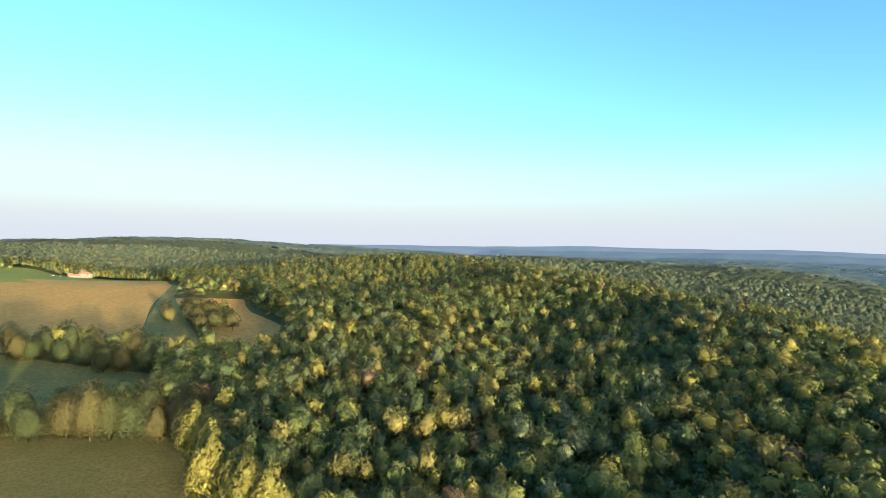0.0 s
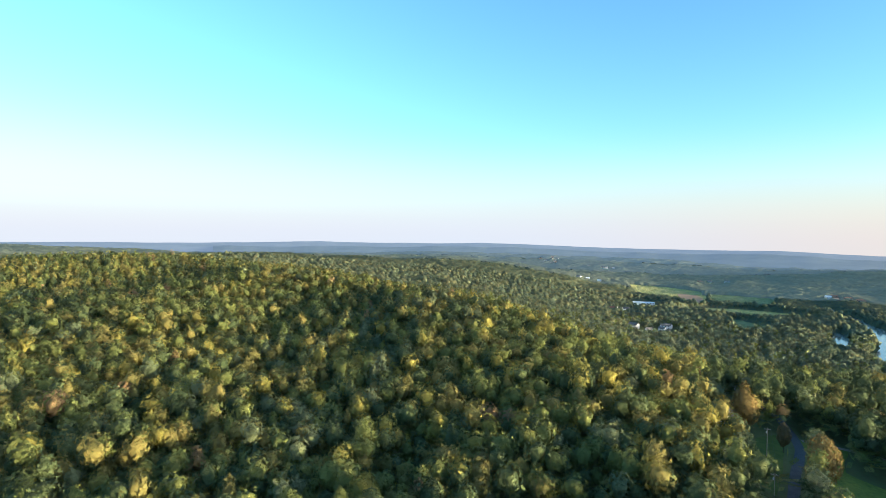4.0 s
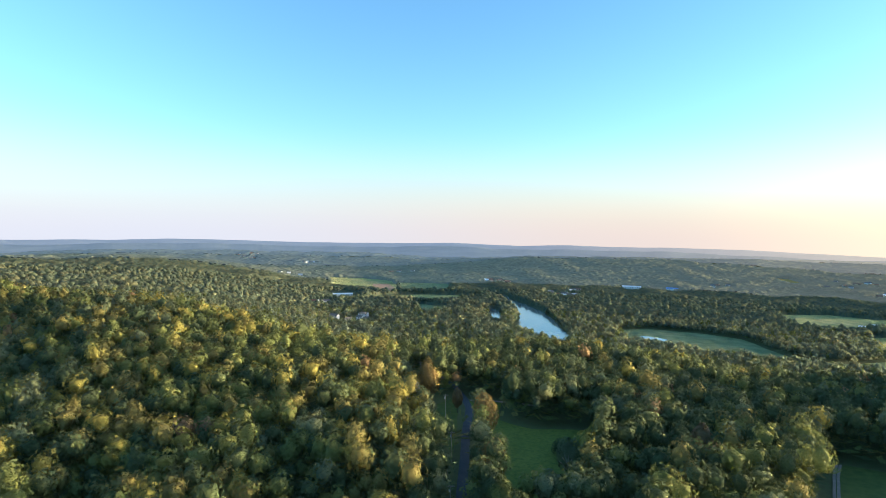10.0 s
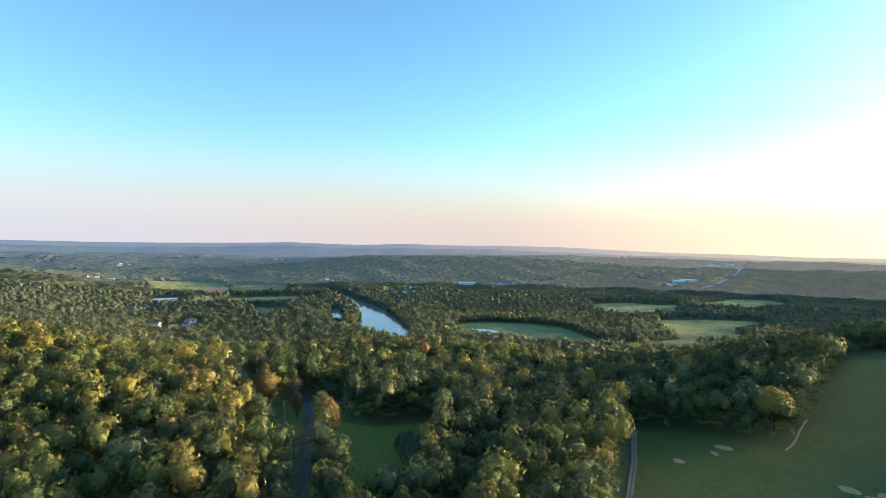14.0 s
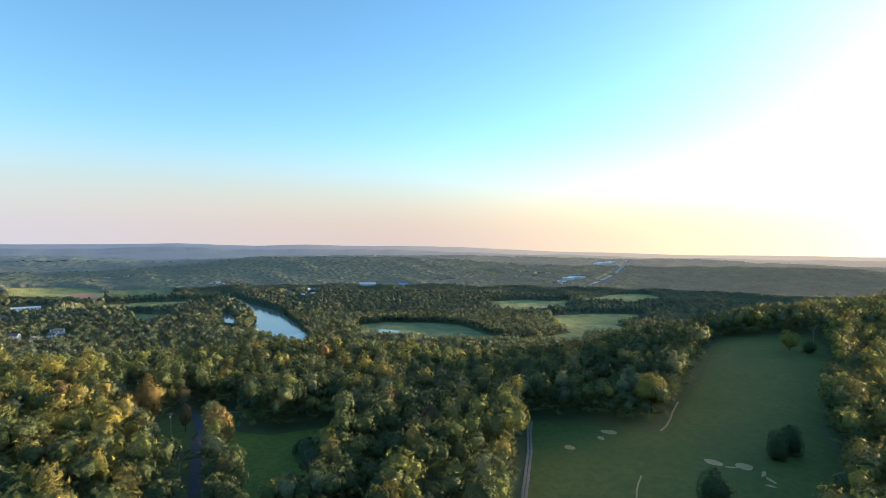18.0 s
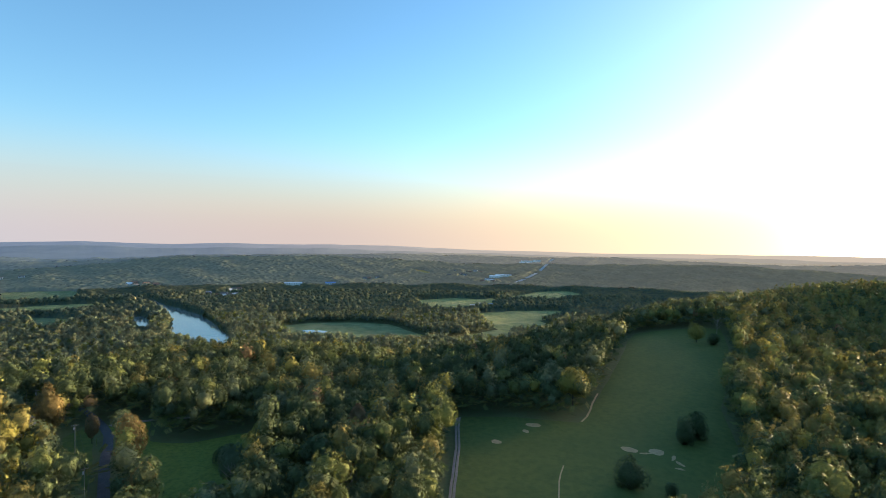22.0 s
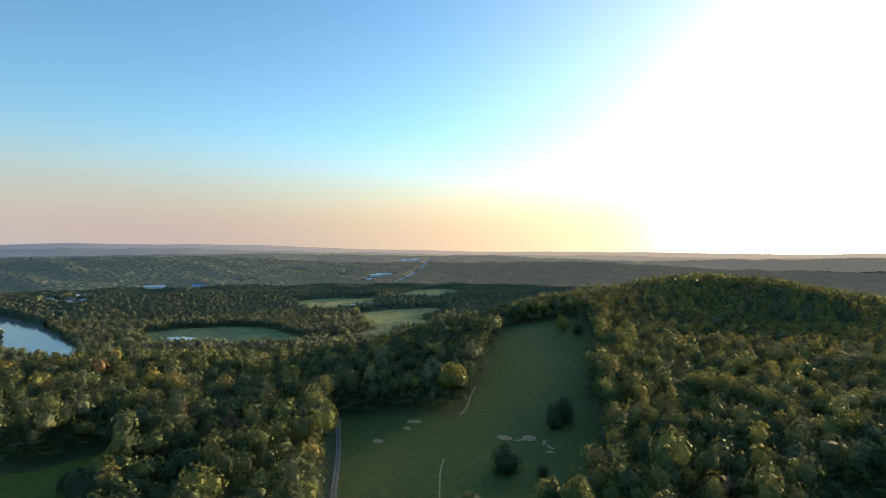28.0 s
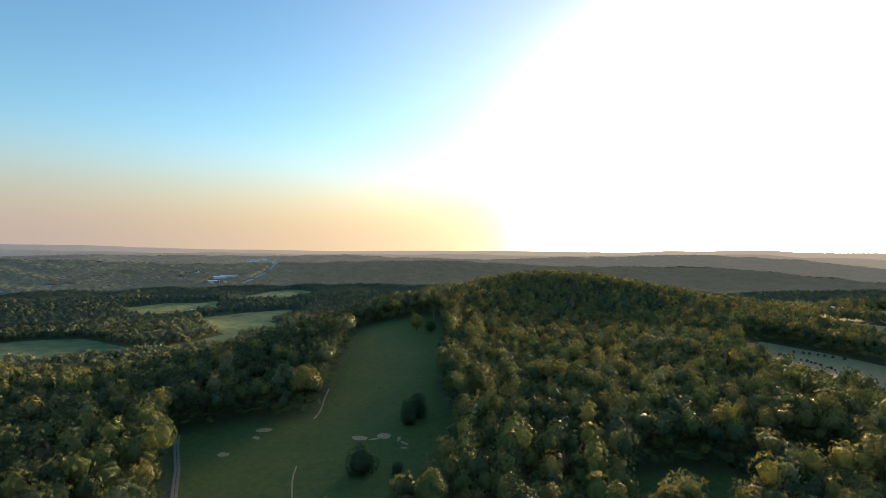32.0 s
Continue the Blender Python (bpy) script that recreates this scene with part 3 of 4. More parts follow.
def trunk_bmesh(seed, tall=15.0, thick=0.28, limbs=4, fork=0.3, reach=0.55, twigs=0):
    """A tapered trunk with rising limbs."""
    rng = random.Random(seed)
    bm = bmesh.new()

    def limb(a, b, r0, r1, sides=6):
        a, b = Vector(a), Vector(b)
        q = (b - a).to_track_quat("Z", "Y").to_matrix()
        ring = []
        for p, r in ((a, r0), ((a + b) / 2 + Vector((rng.uniform(-0.2, 0.2), rng.uniform(-0.2, 0.2), 0)), (r0 + r1) / 2), (b, r1)):
            ring.append([bm.verts.new(p + q @ Vector((math.cos(2 * math.pi * k / sides) * r, math.sin(2 * math.pi * k / sides) * r, 0))) for k in range(sides)])
        for u, w in zip(ring, ring[1:]):
            for k in range(sides):
                bm.faces.new((u[k], u[(k + 1) % sides], w[(k + 1) % sides], w[k]))
        bm.faces.new(ring[-1])

    limb((0, 0, -0.4), (0, 0, tall * 0.45), thick * 1.2, thick * 0.75, 8)
    limb((0, 0, tall * 0.45), (rng.uniform(-0.4, 0.4), rng.uniform(-0.4, 0.4), tall * 0.86), thick * 0.75, thick * 0.2)
    for i in range(limbs):
        z = tall * (fork + 0.4 * i / max(limbs, 1))
        a = i * 2.4 + rng.uniform(-0.4, 0.4)
        l = tall * reach * rng.uniform(0.4, 0.6)
        tip = (math.cos(a) * l * 0.75, math.sin(a) * l * 0.75, z + l * 0.8)
        limb((0, 0, z), tip, thick * 0.5, thick * 0.13, 5)
        for k in range(twigs):
            t = 0.45 + 0.5 * k / max(twigs, 1)
            s = Vector((0, 0, z)).lerp(Vector(tip), t)
            b = a + rng.uniform(-1.2, 1.2)
            w = l * rng.uniform(0.25, 0.45)
            limb(s, s + Vector((math.cos(b) * w * 0.6, math.sin(b) * w * 0.6, w * 0.9)), thick * 0.18, thick * 0.05, 4)
    return bm


def tree_thing(name, label, seed, leaf, lobes=9, cards=2300, card=0.43, tall=17.0, wide=5.0, slim=0.0, base=0.28, bark=None, group="", category="tree", thick=0.26):
    root = tagged(new(name), label, category, group)
    v, f, out = tufted_crown(seed, 2, cards, card, tall, wide * 1.05, slim, base, lobes, 70)
    me = array_mesh("crown", v, f, [leaf], facing_out=out)
    crown = new("crown", me)
    crown.parent = root
    part("trunk", trunk_bmesh(seed, tall, thick), bark or BARK, root, "bare lower trunk with rising limbs")
    return root


def stand(ob, x, y, turn=0.0, size=1.0, tall=1.0):
    """Set a thing down on the land."""
    ob.matrix_basis = Matrix.LocRotScale((x, y, height(x, y)), Euler((0, 0, turn)), (size, size, size * tall))
    return ob


BLOCKED = []  # footprints kept free of the joined woods: x, y, radius


def single(name, label, x, y, seed, leaf, size=1.0, tall=1.0, **more):
    t = tree_thing(name, label, seed, leaf, **more)
    stand(t, x, y, seed * 1.7, size, tall)
    BLOCKED.append((x, y, 4.0 * size))
    return t


def bare_tree(label, x, y, seed, tall):
    root = tagged(new("bare_tree"), label, "tree")
    part("trunk", trunk_bmesh(seed, tall, 0.2, 9, 0.25, 0.6, 4), BARE_BARK, root)
    stand(root, x, y, seed)
    BLOCKED.append((x, y, 3.5))


# landmark trees
LM = LEAVES
single("autumn_tree", "tall tree with rusty orange leaves beside the power line", 221, 140, 3, GOLD_LEAF, 1.1, 1.15, slim=0.3, wide=4.0, base=0.15)
single("autumn_tree", "yellow and orange tree standing beside the road bend", 196, 97, 4, GOLD_LEAF, 1.05, 1.1, base=0.1, wide=4.6)
single("autumn_tree", "small tan tree on the road verge", 220, 123, 5, LM[4], 0.6, 1.2, slim=0.4, base=0.1, wide=4.0)
single("roadside_tree", "leafy golden green tree overhanging the road", 163, 78, 6, GOLD_LEAF, 0.95, 1.05, base=0.12)
single("roadside_tree", "bushy dark tree between the road and the meadow", 190, 92, 7, LM[2], 0.5, 0.9, base=0.05)
single("roadside_tree", "bushy dark tree between the road and the meadow", 201, 101, 41, LM[2], 0.5, 0.9, base=0.05)
single("roadside_tree", "low leafy tree on the verge beside the road", 178, 87, 43, LM[0], 0.6, 0.8, base=0.05)
single("roadside_tree", "low leafy tree on the verge beside the road", 152, 73, 44, LM[2], 0.7, 0.9, base=0.05)
single("grove_tree", "grey-green many-stemmed tree at the front of the grove", 186, 58, 45, LM[5], 0.9, 1.0, base=0.08)
single("grove_tree", "pale silvery green tree with frosted leaves", 162, 55, 46, LM[5], 0.85, 0.9, base=0.08)
single("meadow_bush", "dark leafy bush at the edge of the meadow", 204, 68, 47, LM[2], 0.5, 0.8, base=0.0, category="bush")
single("field_edge_tree", "large golden green tree at the corner of the sports field", 262, -83, 8, LM[3], 1.25, 1.0, wide=5.6)
single("grove_tree", "pale tan-topped tree in the grove above the slope", 219, 19, 9, LM[4], 1.1, 1.05, slim=1.0, wide=5.0)
single("grove_tree", "yellow-topped tree at the front of the grove", 204, 53, 10, LM[3], 1.0, 1.1, slim=1.0, wide=4.6)
single("field_tree", "lone rounded tree at the head of the sports field", 392, -218, 11, LM[3], 1.0, 0.9, base=0.0, wide=5.6)
single("field_bush", "low dark bush beside the lone field tree", 388, -229, 12, LM[2], 0.8, 0.7, base=-0.2, category="bush")
single("field_tree", "dark bushy tree on the sloping grass", 216, -116, 13, LM[2], 0.75, 0.85, base=-0.2)
single("field_tree", "dark round-headed tree on the sloping grass", 221, -124, 14, LM[2], 0.78, 0.9, base=-0.2)
single("field_tree", "broad dark spreading tree beside the dirt infield", 180, -78, 15, LM[2], 0.85, 0.75, wide=6.0, base=-0.2)
single("field_bush", "small dark bush in the turf", 173, -89, 16, LM[2], 0.4, 0.7, base=-0.2, category="bush")
single("hedgerow_tree", "slender yellow green tree at the field corner", -79, 174, 17, LM[3], 1.35, 1.1, slim=1.0, wide=4.8)
single("hedgerow_tree", "rounded yellow green tree at the field corner", -56, 150, 18, LM[3], 1.2, 1.1)
single("autumn_tree", "pale rusty tree at the end of the hedgerow", -97, 221, 19, LM[4], 1.0, 1.0)
for bx, by, bs in ((-70, 163, 20), (-66, 154, 21), (-50, 141, 22), (-43, 137, 23), (-84, 181, 24)):
    single("hedgerow_tree", "slender yellow green tree in the clump at the field corner", bx, by, bs, LM[3] if bs != 24 else LM[1], 1.3, 1.1, slim=0.8, wide=5.0, base=0.15)
bare_tree("leafless grey tree standing in the wood", 0, 152, 31, 16)
bare_tree("leafless grey tree with fanned twigs", 26, 153, 32, 15)
bare_tree("leafless tan-grey tree with rising twigs", -29, 150, 36, 16)
bare_tree("slim leafless grey tree among the crowns", 9, 176, 37, 17)
bare_tree("leafless brownish tree at the wood's near edge", -20, 158, 38, 15)
bare_tree("leafless pale tree in front of the grove", 168, 19, 33, 14)
bare_tree("slim leafless pale tree in the grove", 178, 56, 34, 14)
bare_tree("white-trunked bare tree at the field's upper edge", 426, -254, 35, 17)


grove_rng = random.Random(12)
BLOCKED.extend([(-280, 562, 13), (-262, 522, 13), (-242, 482, 13), (-226, 450, 12), (-210, 428, 12), (-196, 400, 12), (-182, 374, 11), (-168, 350, 11), (-155, 330, 10)])
for gx, gy, gs in ((-199, 424, 0.9), (-190, 415, 1.0), (-180, 418, 0.9), (-168, 414, 0.95), (-186, 402, 0.9), (-172, 402, 1.0), (-158, 398, 0.85), (-176, 388, 0.95), (-162, 384, 0.9), (-150, 386, 0.8), (-166, 370, 0.85), (-208, 408, 0.8), (-200, 395, 0.75)):
    single("grove_tree", "olive broadleaf tree in the clump beside the clearing", gx, gy, 60 + int(gs * 100) + int(-gx) % 7, (HEDGE_LEAF, BRONZE_LEAF, LM[1])[grove_rng.choice((0, 1, 2))], gs * 1.3, 0.8, base=0.02, cards=900, card=0.6)
for gx, gy, gs in ((-593, 838, 0.7), (-587, 862, 1.0), (-667, 818, 0.9), (-650, 812, 0.7), (-486, 842, 1.1), (-462, 815, 1.1), (-450, 800, 1.0), (-410, 764, 0.9), (-392, 748, 1.0), (-384, 738, 0.9), (-520, 800, 0.7), (-545, 815, 0.8)):
    single("farm_tree", "rounded green tree standing along the farmhouse lawn", gx, gy, 160 + int(-gx) % 9, LM[grove_rng.choice((0, 0, 2, 1))], gs * 0.85, 0.85, base=-0.15, cards=420, card=1.1, wide=5.8)
for k in range(11):
    t = k / 10
    single("shrub", "dark shrub in the hedge between the two glades", 114 - 22 * t + grove_rng.uniform(-0.8, 0.8), -199 + 8 * t, 200 + k, LM[2 if k % 3 else 5], grove_rng.uniform(0.17, 0.26), 0.8, base=0.0, category="shrub", cards=500, card=0.9)
for gx, gy, gs in ((111, -214, 0.32), (105, -220, 0.36), (114, -205, 0.34)):
    single("shrub", "rounded grey-green shrub at the edge of the glade", gx, gy, 220 + gx, LM[5], gs, 0.9, base=0.0, category="shrub", cards=600, card=0.8)
for (x0, y0), (x1, y1), n in (((226, -456), (199, -456), 7), ((199, -456), (148, -429), 12), ((228, -482), (198, -507), 7), ((160, -470), (120, -462), 6)):
    for k in range(n):
        t = (k + grove_rng.uniform(0.2, 0.8)) / n
        single("shrub", "low dark shrub in the hedge line across the pale field", x0 + (x1 - x0) * t, y0 + (y1 - y0) * t, 240 + k % 4, LM[2], grove_rng.uniform(0.14, 0.24), 0.7, base=0.0, category="shrub", cards=200, card=1.2)


SIGHT_AZ, SIGHT_R = np.radians(np.arange(-180, 180, 0.5)), np.geomspace(60, 4900, 220)
_slope = (land(np.outer(np.sin(SIGHT_AZ), SIGHT_R), np.outer(np.cos(SIGHT_AZ), SIGHT_R)) + 11 - EYE[2]) / SIGHT_R
SKYLINE = np.maximum.accumulate(_slope, axis=1)


def in_dead_ground(x, y, margin=0.002):
    """Which plan positions lie in hollows out of sight of the hill top, where the woods thin out."""
    r, az = np.hypot(x, y), np.arctan2(x, y)
    i = np.clip(((np.degrees(az) + 180) * 2).round().astype(int) % 720, 0, 719)
    j = np.clip(np.searchsorted(SIGHT_R, r * 0.985) - 1, 0, len(SIGHT_R) - 1)
    return (land(x, y) + 19 - EYE[2]) / r < SKYLINE[i, j] - margin


def spread(r0, r1, step, seed, a0=-46.0, a1=170.0):
    """Uneven plan positions for trees between two distances, off the fields, roads and buildings."""
    rng = np.random.default_rng(seed)
    n = int(2 * r1 / step)
    gx, gy = np.meshgrid((np.arange(n) - n / 2) * step, (np.arange(n) - n / 2) * step)
    x = (gx + rng.uniform(-0.42, 0.42, gx.shape) * step + (np.arange(n)[:, None] % 2) * step / 2).ravel()
    y = (gy + rng.uniform(-0.42, 0.42, gy.shape) * step).ravel()
    r, az = np.hypot(x, y), np.degrees(np.arctan2(x, y))
    keep = (r > r0) & (r < r1) & (az > a0) & (az < a1)
    x, y = x[keep], y[keep]
    ok = np.ones(len(x), dtype=bool)
    m = min(step * 0.42, 5.0)
    for edge in FIELDS.values():
        e = np.array(edge)
        near = (x > e[:, 0].min() - m) & (x < e[:, 0].max() + m) & (y > e[:, 1].min() - m) & (y < e[:, 1].max() + m)
        ix = np.nonzero(near)[0]
        hit = np.zeros(len(ix), dtype=bool)
        for dx, dy in ((0, 0), (m, 0), (-m, 0), (0, m), (0, -m)):
            hit |= inside(x[ix] + dx, y[ix] + dy, edge)
        ok[ix[hit]] = False
    for line, gap in ((ROAD, 3.4), (TRACK, 4.0)):
        for px, py in line:
            ok &= (x - px) ** 2 + (y - py) ** 2 > gap * gap
    for px, py, gap in BLOCKED:
        ok &= (x - px) ** 2 + (y - py) ** 2 > gap * gap
    if r0 > 300:
        ok &= ~in_dead_ground(x, y) | (rng.uniform(0, 1, len(x)) < 0.12)
    return x[ok], y[ok]


def kinds(x, y, seed, weights, deep=None):
    """Which foliage each tree has: mixed at random, in drifts, with deeper greens on the slope by the meadow, partly as
    painted hill shade.
    """
    rng = np.random.default_rng(seed)
    drift = np.array([noise.noise(Vector((a / 130, b / 130, 3.1))) for a, b in zip(x, y)])
    u = np.clip(rng.uniform(0, 1, len(x)) + drift * 0.25, 0, 0.9999)
    pick = np.searchsorted(np.cumsum(weights) / np.sum(weights), u)
    if deep is None:
        return pick
    az = np.degrees(np.arctan2(x, y))
    # the slope under the hill's shadow: darker foliage stands in for that shade
    shaded_slope = (az > 55 + 6 * drift) & (az < 113) & (np.hypot(x, y) < 620)
    return np.where(shaded_slope, np.searchsorted(np.cumsum(deep) / np.sum(deep), u), pick)


def woods(name, label, x, y, shapes, mats, weights, seed, low=0.75, high=1.2, category="woods"):
    """Trees past counting, joined into one mesh."""
    rng = np.random.default_rng(seed)
    pick = rng.integers(0, len(shapes), len(x))
    mat = kinds(x, y, seed + 1, weights, (16, 6, 62, 2, 1, 13) if len(weights) == 6 else None)
    z = land(x, y) - 0.3
    turn = rng.uniform(0, 2 * math.pi, len(x))
    size = rng.uniform(low, high, len(x))
    tall = size * rng.uniform(0.85, 1.15, len(x))
    vs, fs, ms, ss, at = [], [], [], [], 0
    for k, (v, f, out) in enumerate(shapes):
        w = np.nonzero(pick == k)[0]
        if not len(w):
            continue
        c, s = np.cos(turn[w])[:, None], np.sin(turn[w])[:, None]
        px = (v[:, 0] * c - v[:, 1] * s) * size[w][:, None] + x[w][:, None]
        py = (v[:, 0] * s + v[:, 1] * c) * size[w][:, None] + y[w][:, None]
        pz = v[:, 2] * tall[w][:, None] + z[w][:, None]
        vs.append(np.stack([px, py, pz], -1).reshape(-1, 3))
        fs.append((f[None] + (at + np.arange(len(w)) * len(v))[:, None, None]).reshape(-1, 3))
        ms.append(np.repeat(mat[w], len(f)))
        if out is not None:
            ss.append(np.stack([out[:, 0] * c - out[:, 1] * s, out[:, 0] * s + out[:, 1] * c, np.broadcast_to(out[:, 2], px.shape)], -1).reshape(-1, 3))
        at += len(v) * len(w)
    me = array_mesh(name, np.concatenate(vs), np.concatenate(fs), mats, np.concatenate(ms), not ss, np.concatenate(ss) if ss else None)
    return tagged(new(name, me), label, category, kind="stuff")

# ---- buildings ----
def box_bmesh(x0, y0, z0, x1, y1, z1, bevel=0.0):
    bm = bmesh.new()
    bmesh.ops.create_cube(bm, size=1.0)
    for v in bm.verts:
        v.co = Vector((x0 + (v.co.x + 0.5) * (x1 - x0), y0 + (v.co.y + 0.5) * (y1 - y0), z0 + (v.co.z + 0.5) * (z1 - z0)))
    if bevel:
        bmesh.ops.bevel(bm, geom=bm.edges[:], offset=bevel, segments=1, affect="EDGES")
    return bm


def gable_bmesh(x, y, l, w, h, rise):
    """Walls with gable ends under a pitched roof."""
    bm = bmesh.new()
    a, b = l / 2, w / 2
    p = [(-a, -b, -1.5), (a, -b, -1.5), (a, b, -1.5), (-a, b, -1.5), (-a, -b, h), (a, -b, h), (a, b, h), (-a, b, h), (-a, 0, h + rise), (a, 0, h + rise)]
    v = [bm.verts.new((q[0] + x, q[1] + y, q[2])) for q in p]
    for f in ((3, 2, 1, 0), (0, 1, 5, 4), (2, 3, 7, 6), (1, 2, 6, 9, 5), (3, 0, 4, 8, 7), (4, 5, 9, 8), (6, 7, 8, 9)):
        bm.faces.new([v[k] for k in f])
    return bm


def roof_bmesh(x, y, l, w, h, rise, over=0.5, thick=0.22):
    """Two sloping slabs that meet at the ridge."""
    bm = bmesh.new()
    a, b = l / 2 + over, w / 2 + over
    drop = rise * over / (w / 2)
    rows = []
    for s in (-a, a):
        rows.append([bm.verts.new((x + s, y + q[0], q[1])) for q in ((-b, h - drop + 0.05), (0, h + rise + 0.05), (b, h - drop + 0.05), (b, h - drop + 0.05 + thick), (0, h + rise + 0.05 + thick * 1.3), (-b, h - drop + 0.05 + thick))])
    for k in range(6):
        bm.faces.new((rows[0][k], rows[0][(k + 1) % 6], rows[1][(k + 1) % 6], rows[1][k]))
    bm.faces.new(rows[0][::-1])
    bm.faces.new(rows[1])
    bmesh.ops.recalc_face_normals(bm, faces=bm.faces[:])
    return bm


def house(name, label, x, y, turn, blocks, wall, roof, near=False, chimney=True, category="house", clear=1.0, lift=0.0):
    """blocks: (x, y, length, width, wall height, rise, windows along the length) in the house's own plan."""
    root = tagged(new(name), label, category)
    for bx, by, l, w, h, rise, panes in blocks:
        part("wall", gable_bmesh(bx, by, l, w, h, rise), wall, root)
        part("roof", roof_bmesh(bx, by, l, w, h, rise), roof, root)
        for side in (-1, 1):
            for floor_z in ([1.0] if h < 5 else [1.0, h - 2.0]):
                for k in range(panes):
                    cx = bx - l / 2 + l * (k + 0.5) / panes
                    fy = by + side * (w / 2 + 0.03)
                    if near:
                        win = part("window", box_bmesh(cx - 0.65, fy - 0.06, floor_z, cx + 0.65, fy + 0.06, floor_z + 1.5), WHITE_WALL, root)
                        part("pane", box_bmesh(cx - 0.52, fy - 0.08, floor_z + 0.13, cx + 0.52, fy + 0.08, floor_z + 1.37), DARK_GLASS, win)
                    else:
                        part("window", box_bmesh(cx - 0.7, fy - 0.05, floor_z, cx + 0.7, fy + 0.05, floor_z + 1.4), DARK_GLASS, root)
    bx, by, l, w, h, rise, panes = blocks[0]
    part("door", box_bmesh(bx + l * 0.08, by - w / 2 - 0.08, 0, bx + l * 0.08 + 1.1, by - w / 2 + 0.05, 2.1), BROWN_ROOF, root)
    if chimney:
        part("chimney", box_bmesh(bx + l * 0.25, by - 0.4, h + rise * 0.4, bx + l * 0.25 + 0.9, by + 0.5, h + rise + 1.1, 0.04), RED_WALL, root)
    root.matrix_basis = Matrix.LocRotScale((x, y, height(x, y) + 0.3 + lift), Euler((0, 0, turn)), None)
    BLOCKED.append((x, y, max(b[2] for b in blocks) * clear))
    return root


def facing(x, y, more=0.0):
    """A turn that shows a long side to the hill top."""
    return -math.atan2(x, y) + more


house("farmhouse", "large cream stucco farmhouse with brown roofs on the lawn", -504, 755, facing(-504, 755, 0.2),
      [(2, 0, 10, 8, 5.6, 2.2, 3), (-8, -1, 10, 7, 3.4, 2.6, 3), (-14.5, -2, 5, 8, 3.8, 3.4, 1), (9.2, 1, 4.4, 7, 5.0, 1.6, 1), (1.5, 2.2, 4.5, 4.5, 10.0, 1.4, 1)], CREAM_WALL, BROWN_ROOF, near=True, clear=1.6)
BLOCKED.extend([(-480, 715, 18), (-515, 740, 16)])
house("barn", "tan barn with a brown roof half hidden by trees", -724, 890, facing(-724, 890, -0.3), [(0, 0, 18, 11, 5.5, 4.0, 4)], TAN_WALL, BROWN_ROOF, chimney=False)
house("cottage", "small white house with a grey roof below the roadside trees", 226, 151, 0.5, [(0, 0, 11, 7.5, 3.2, 2.4, 3)], WHITE_WALL, GREY_ROOF, near=True, clear=0.7)
BLOCKED.extend([(221, 147, 8), (214, 142, 8)])
house("cottage", "tan house with a brown roof below the wood", 701, 392, facing(701, 392, 0.3), [(0, 0, 16, 9, 4.6, 3.0, 4)], TAN_WALL, BROWN_ROOF, near=True, clear=1.3)
house("hilltop_house", "small house with a bright metal roof on the wooded crest", 546, -315, facing(546, -315), [(0, 0, 9, 7, 4.5, 2.0, 2)], WHITE_WALL, METAL_ROOF, clear=1.6, chimney=False)
BLOCKED.extend([(530, -306, 13), (515, -297, 11)])
house("warehouse", "long low white warehouse on the valley floor", 1068, 949, facing(1068, 949, 0.1), [(0, 0, 58, 20, 6, 1.6, 9)], WHITE_WALL, METAL_ROOF, chimney=False, category="warehouse")
BLOCKED.extend([(1021, 907, 30), (1044, 894, 25), (997, 928, 25)])
house("long_barn", "long white barn with a pale metal roof", 1744, 361, facing(1744, 361, 0.0), [(0, 0, 56, 16, 7, 3.0, 8)], WHITE_WALL, METAL_ROOF, chimney=False, category="barn")
house("long_barn", "long white barn with a blue metal roof", 1782, 249, facing(1782, 249, 0.0), [(0, 0, 34, 14, 6, 3.0, 5)], WHITE_WALL, BLUE_ROOF, chimney=False, category="barn")
BLOCKED.extend([(1698, 352, 36), (1732, 245, 30), (1717, 294, 30), (1661, 342, 25)])
for x, y, blue in ((1244, -155, 0), (1268, -202, 1), (1278, -176, 0), (1231, -181, 0)):
    house("farm_shed", "white farm building with a blue metal roof in the meadow" if blue else "white farm building with a pale roof in the meadow", x, y, facing(x, y, 0.4 * blue), [(0, 0, 16 + 6 * blue, 9, 4.5, 2.6, 3)], WHITE_WALL, BLUE_ROOF if blue else METAL_ROOF, chimney=False, category="barn")

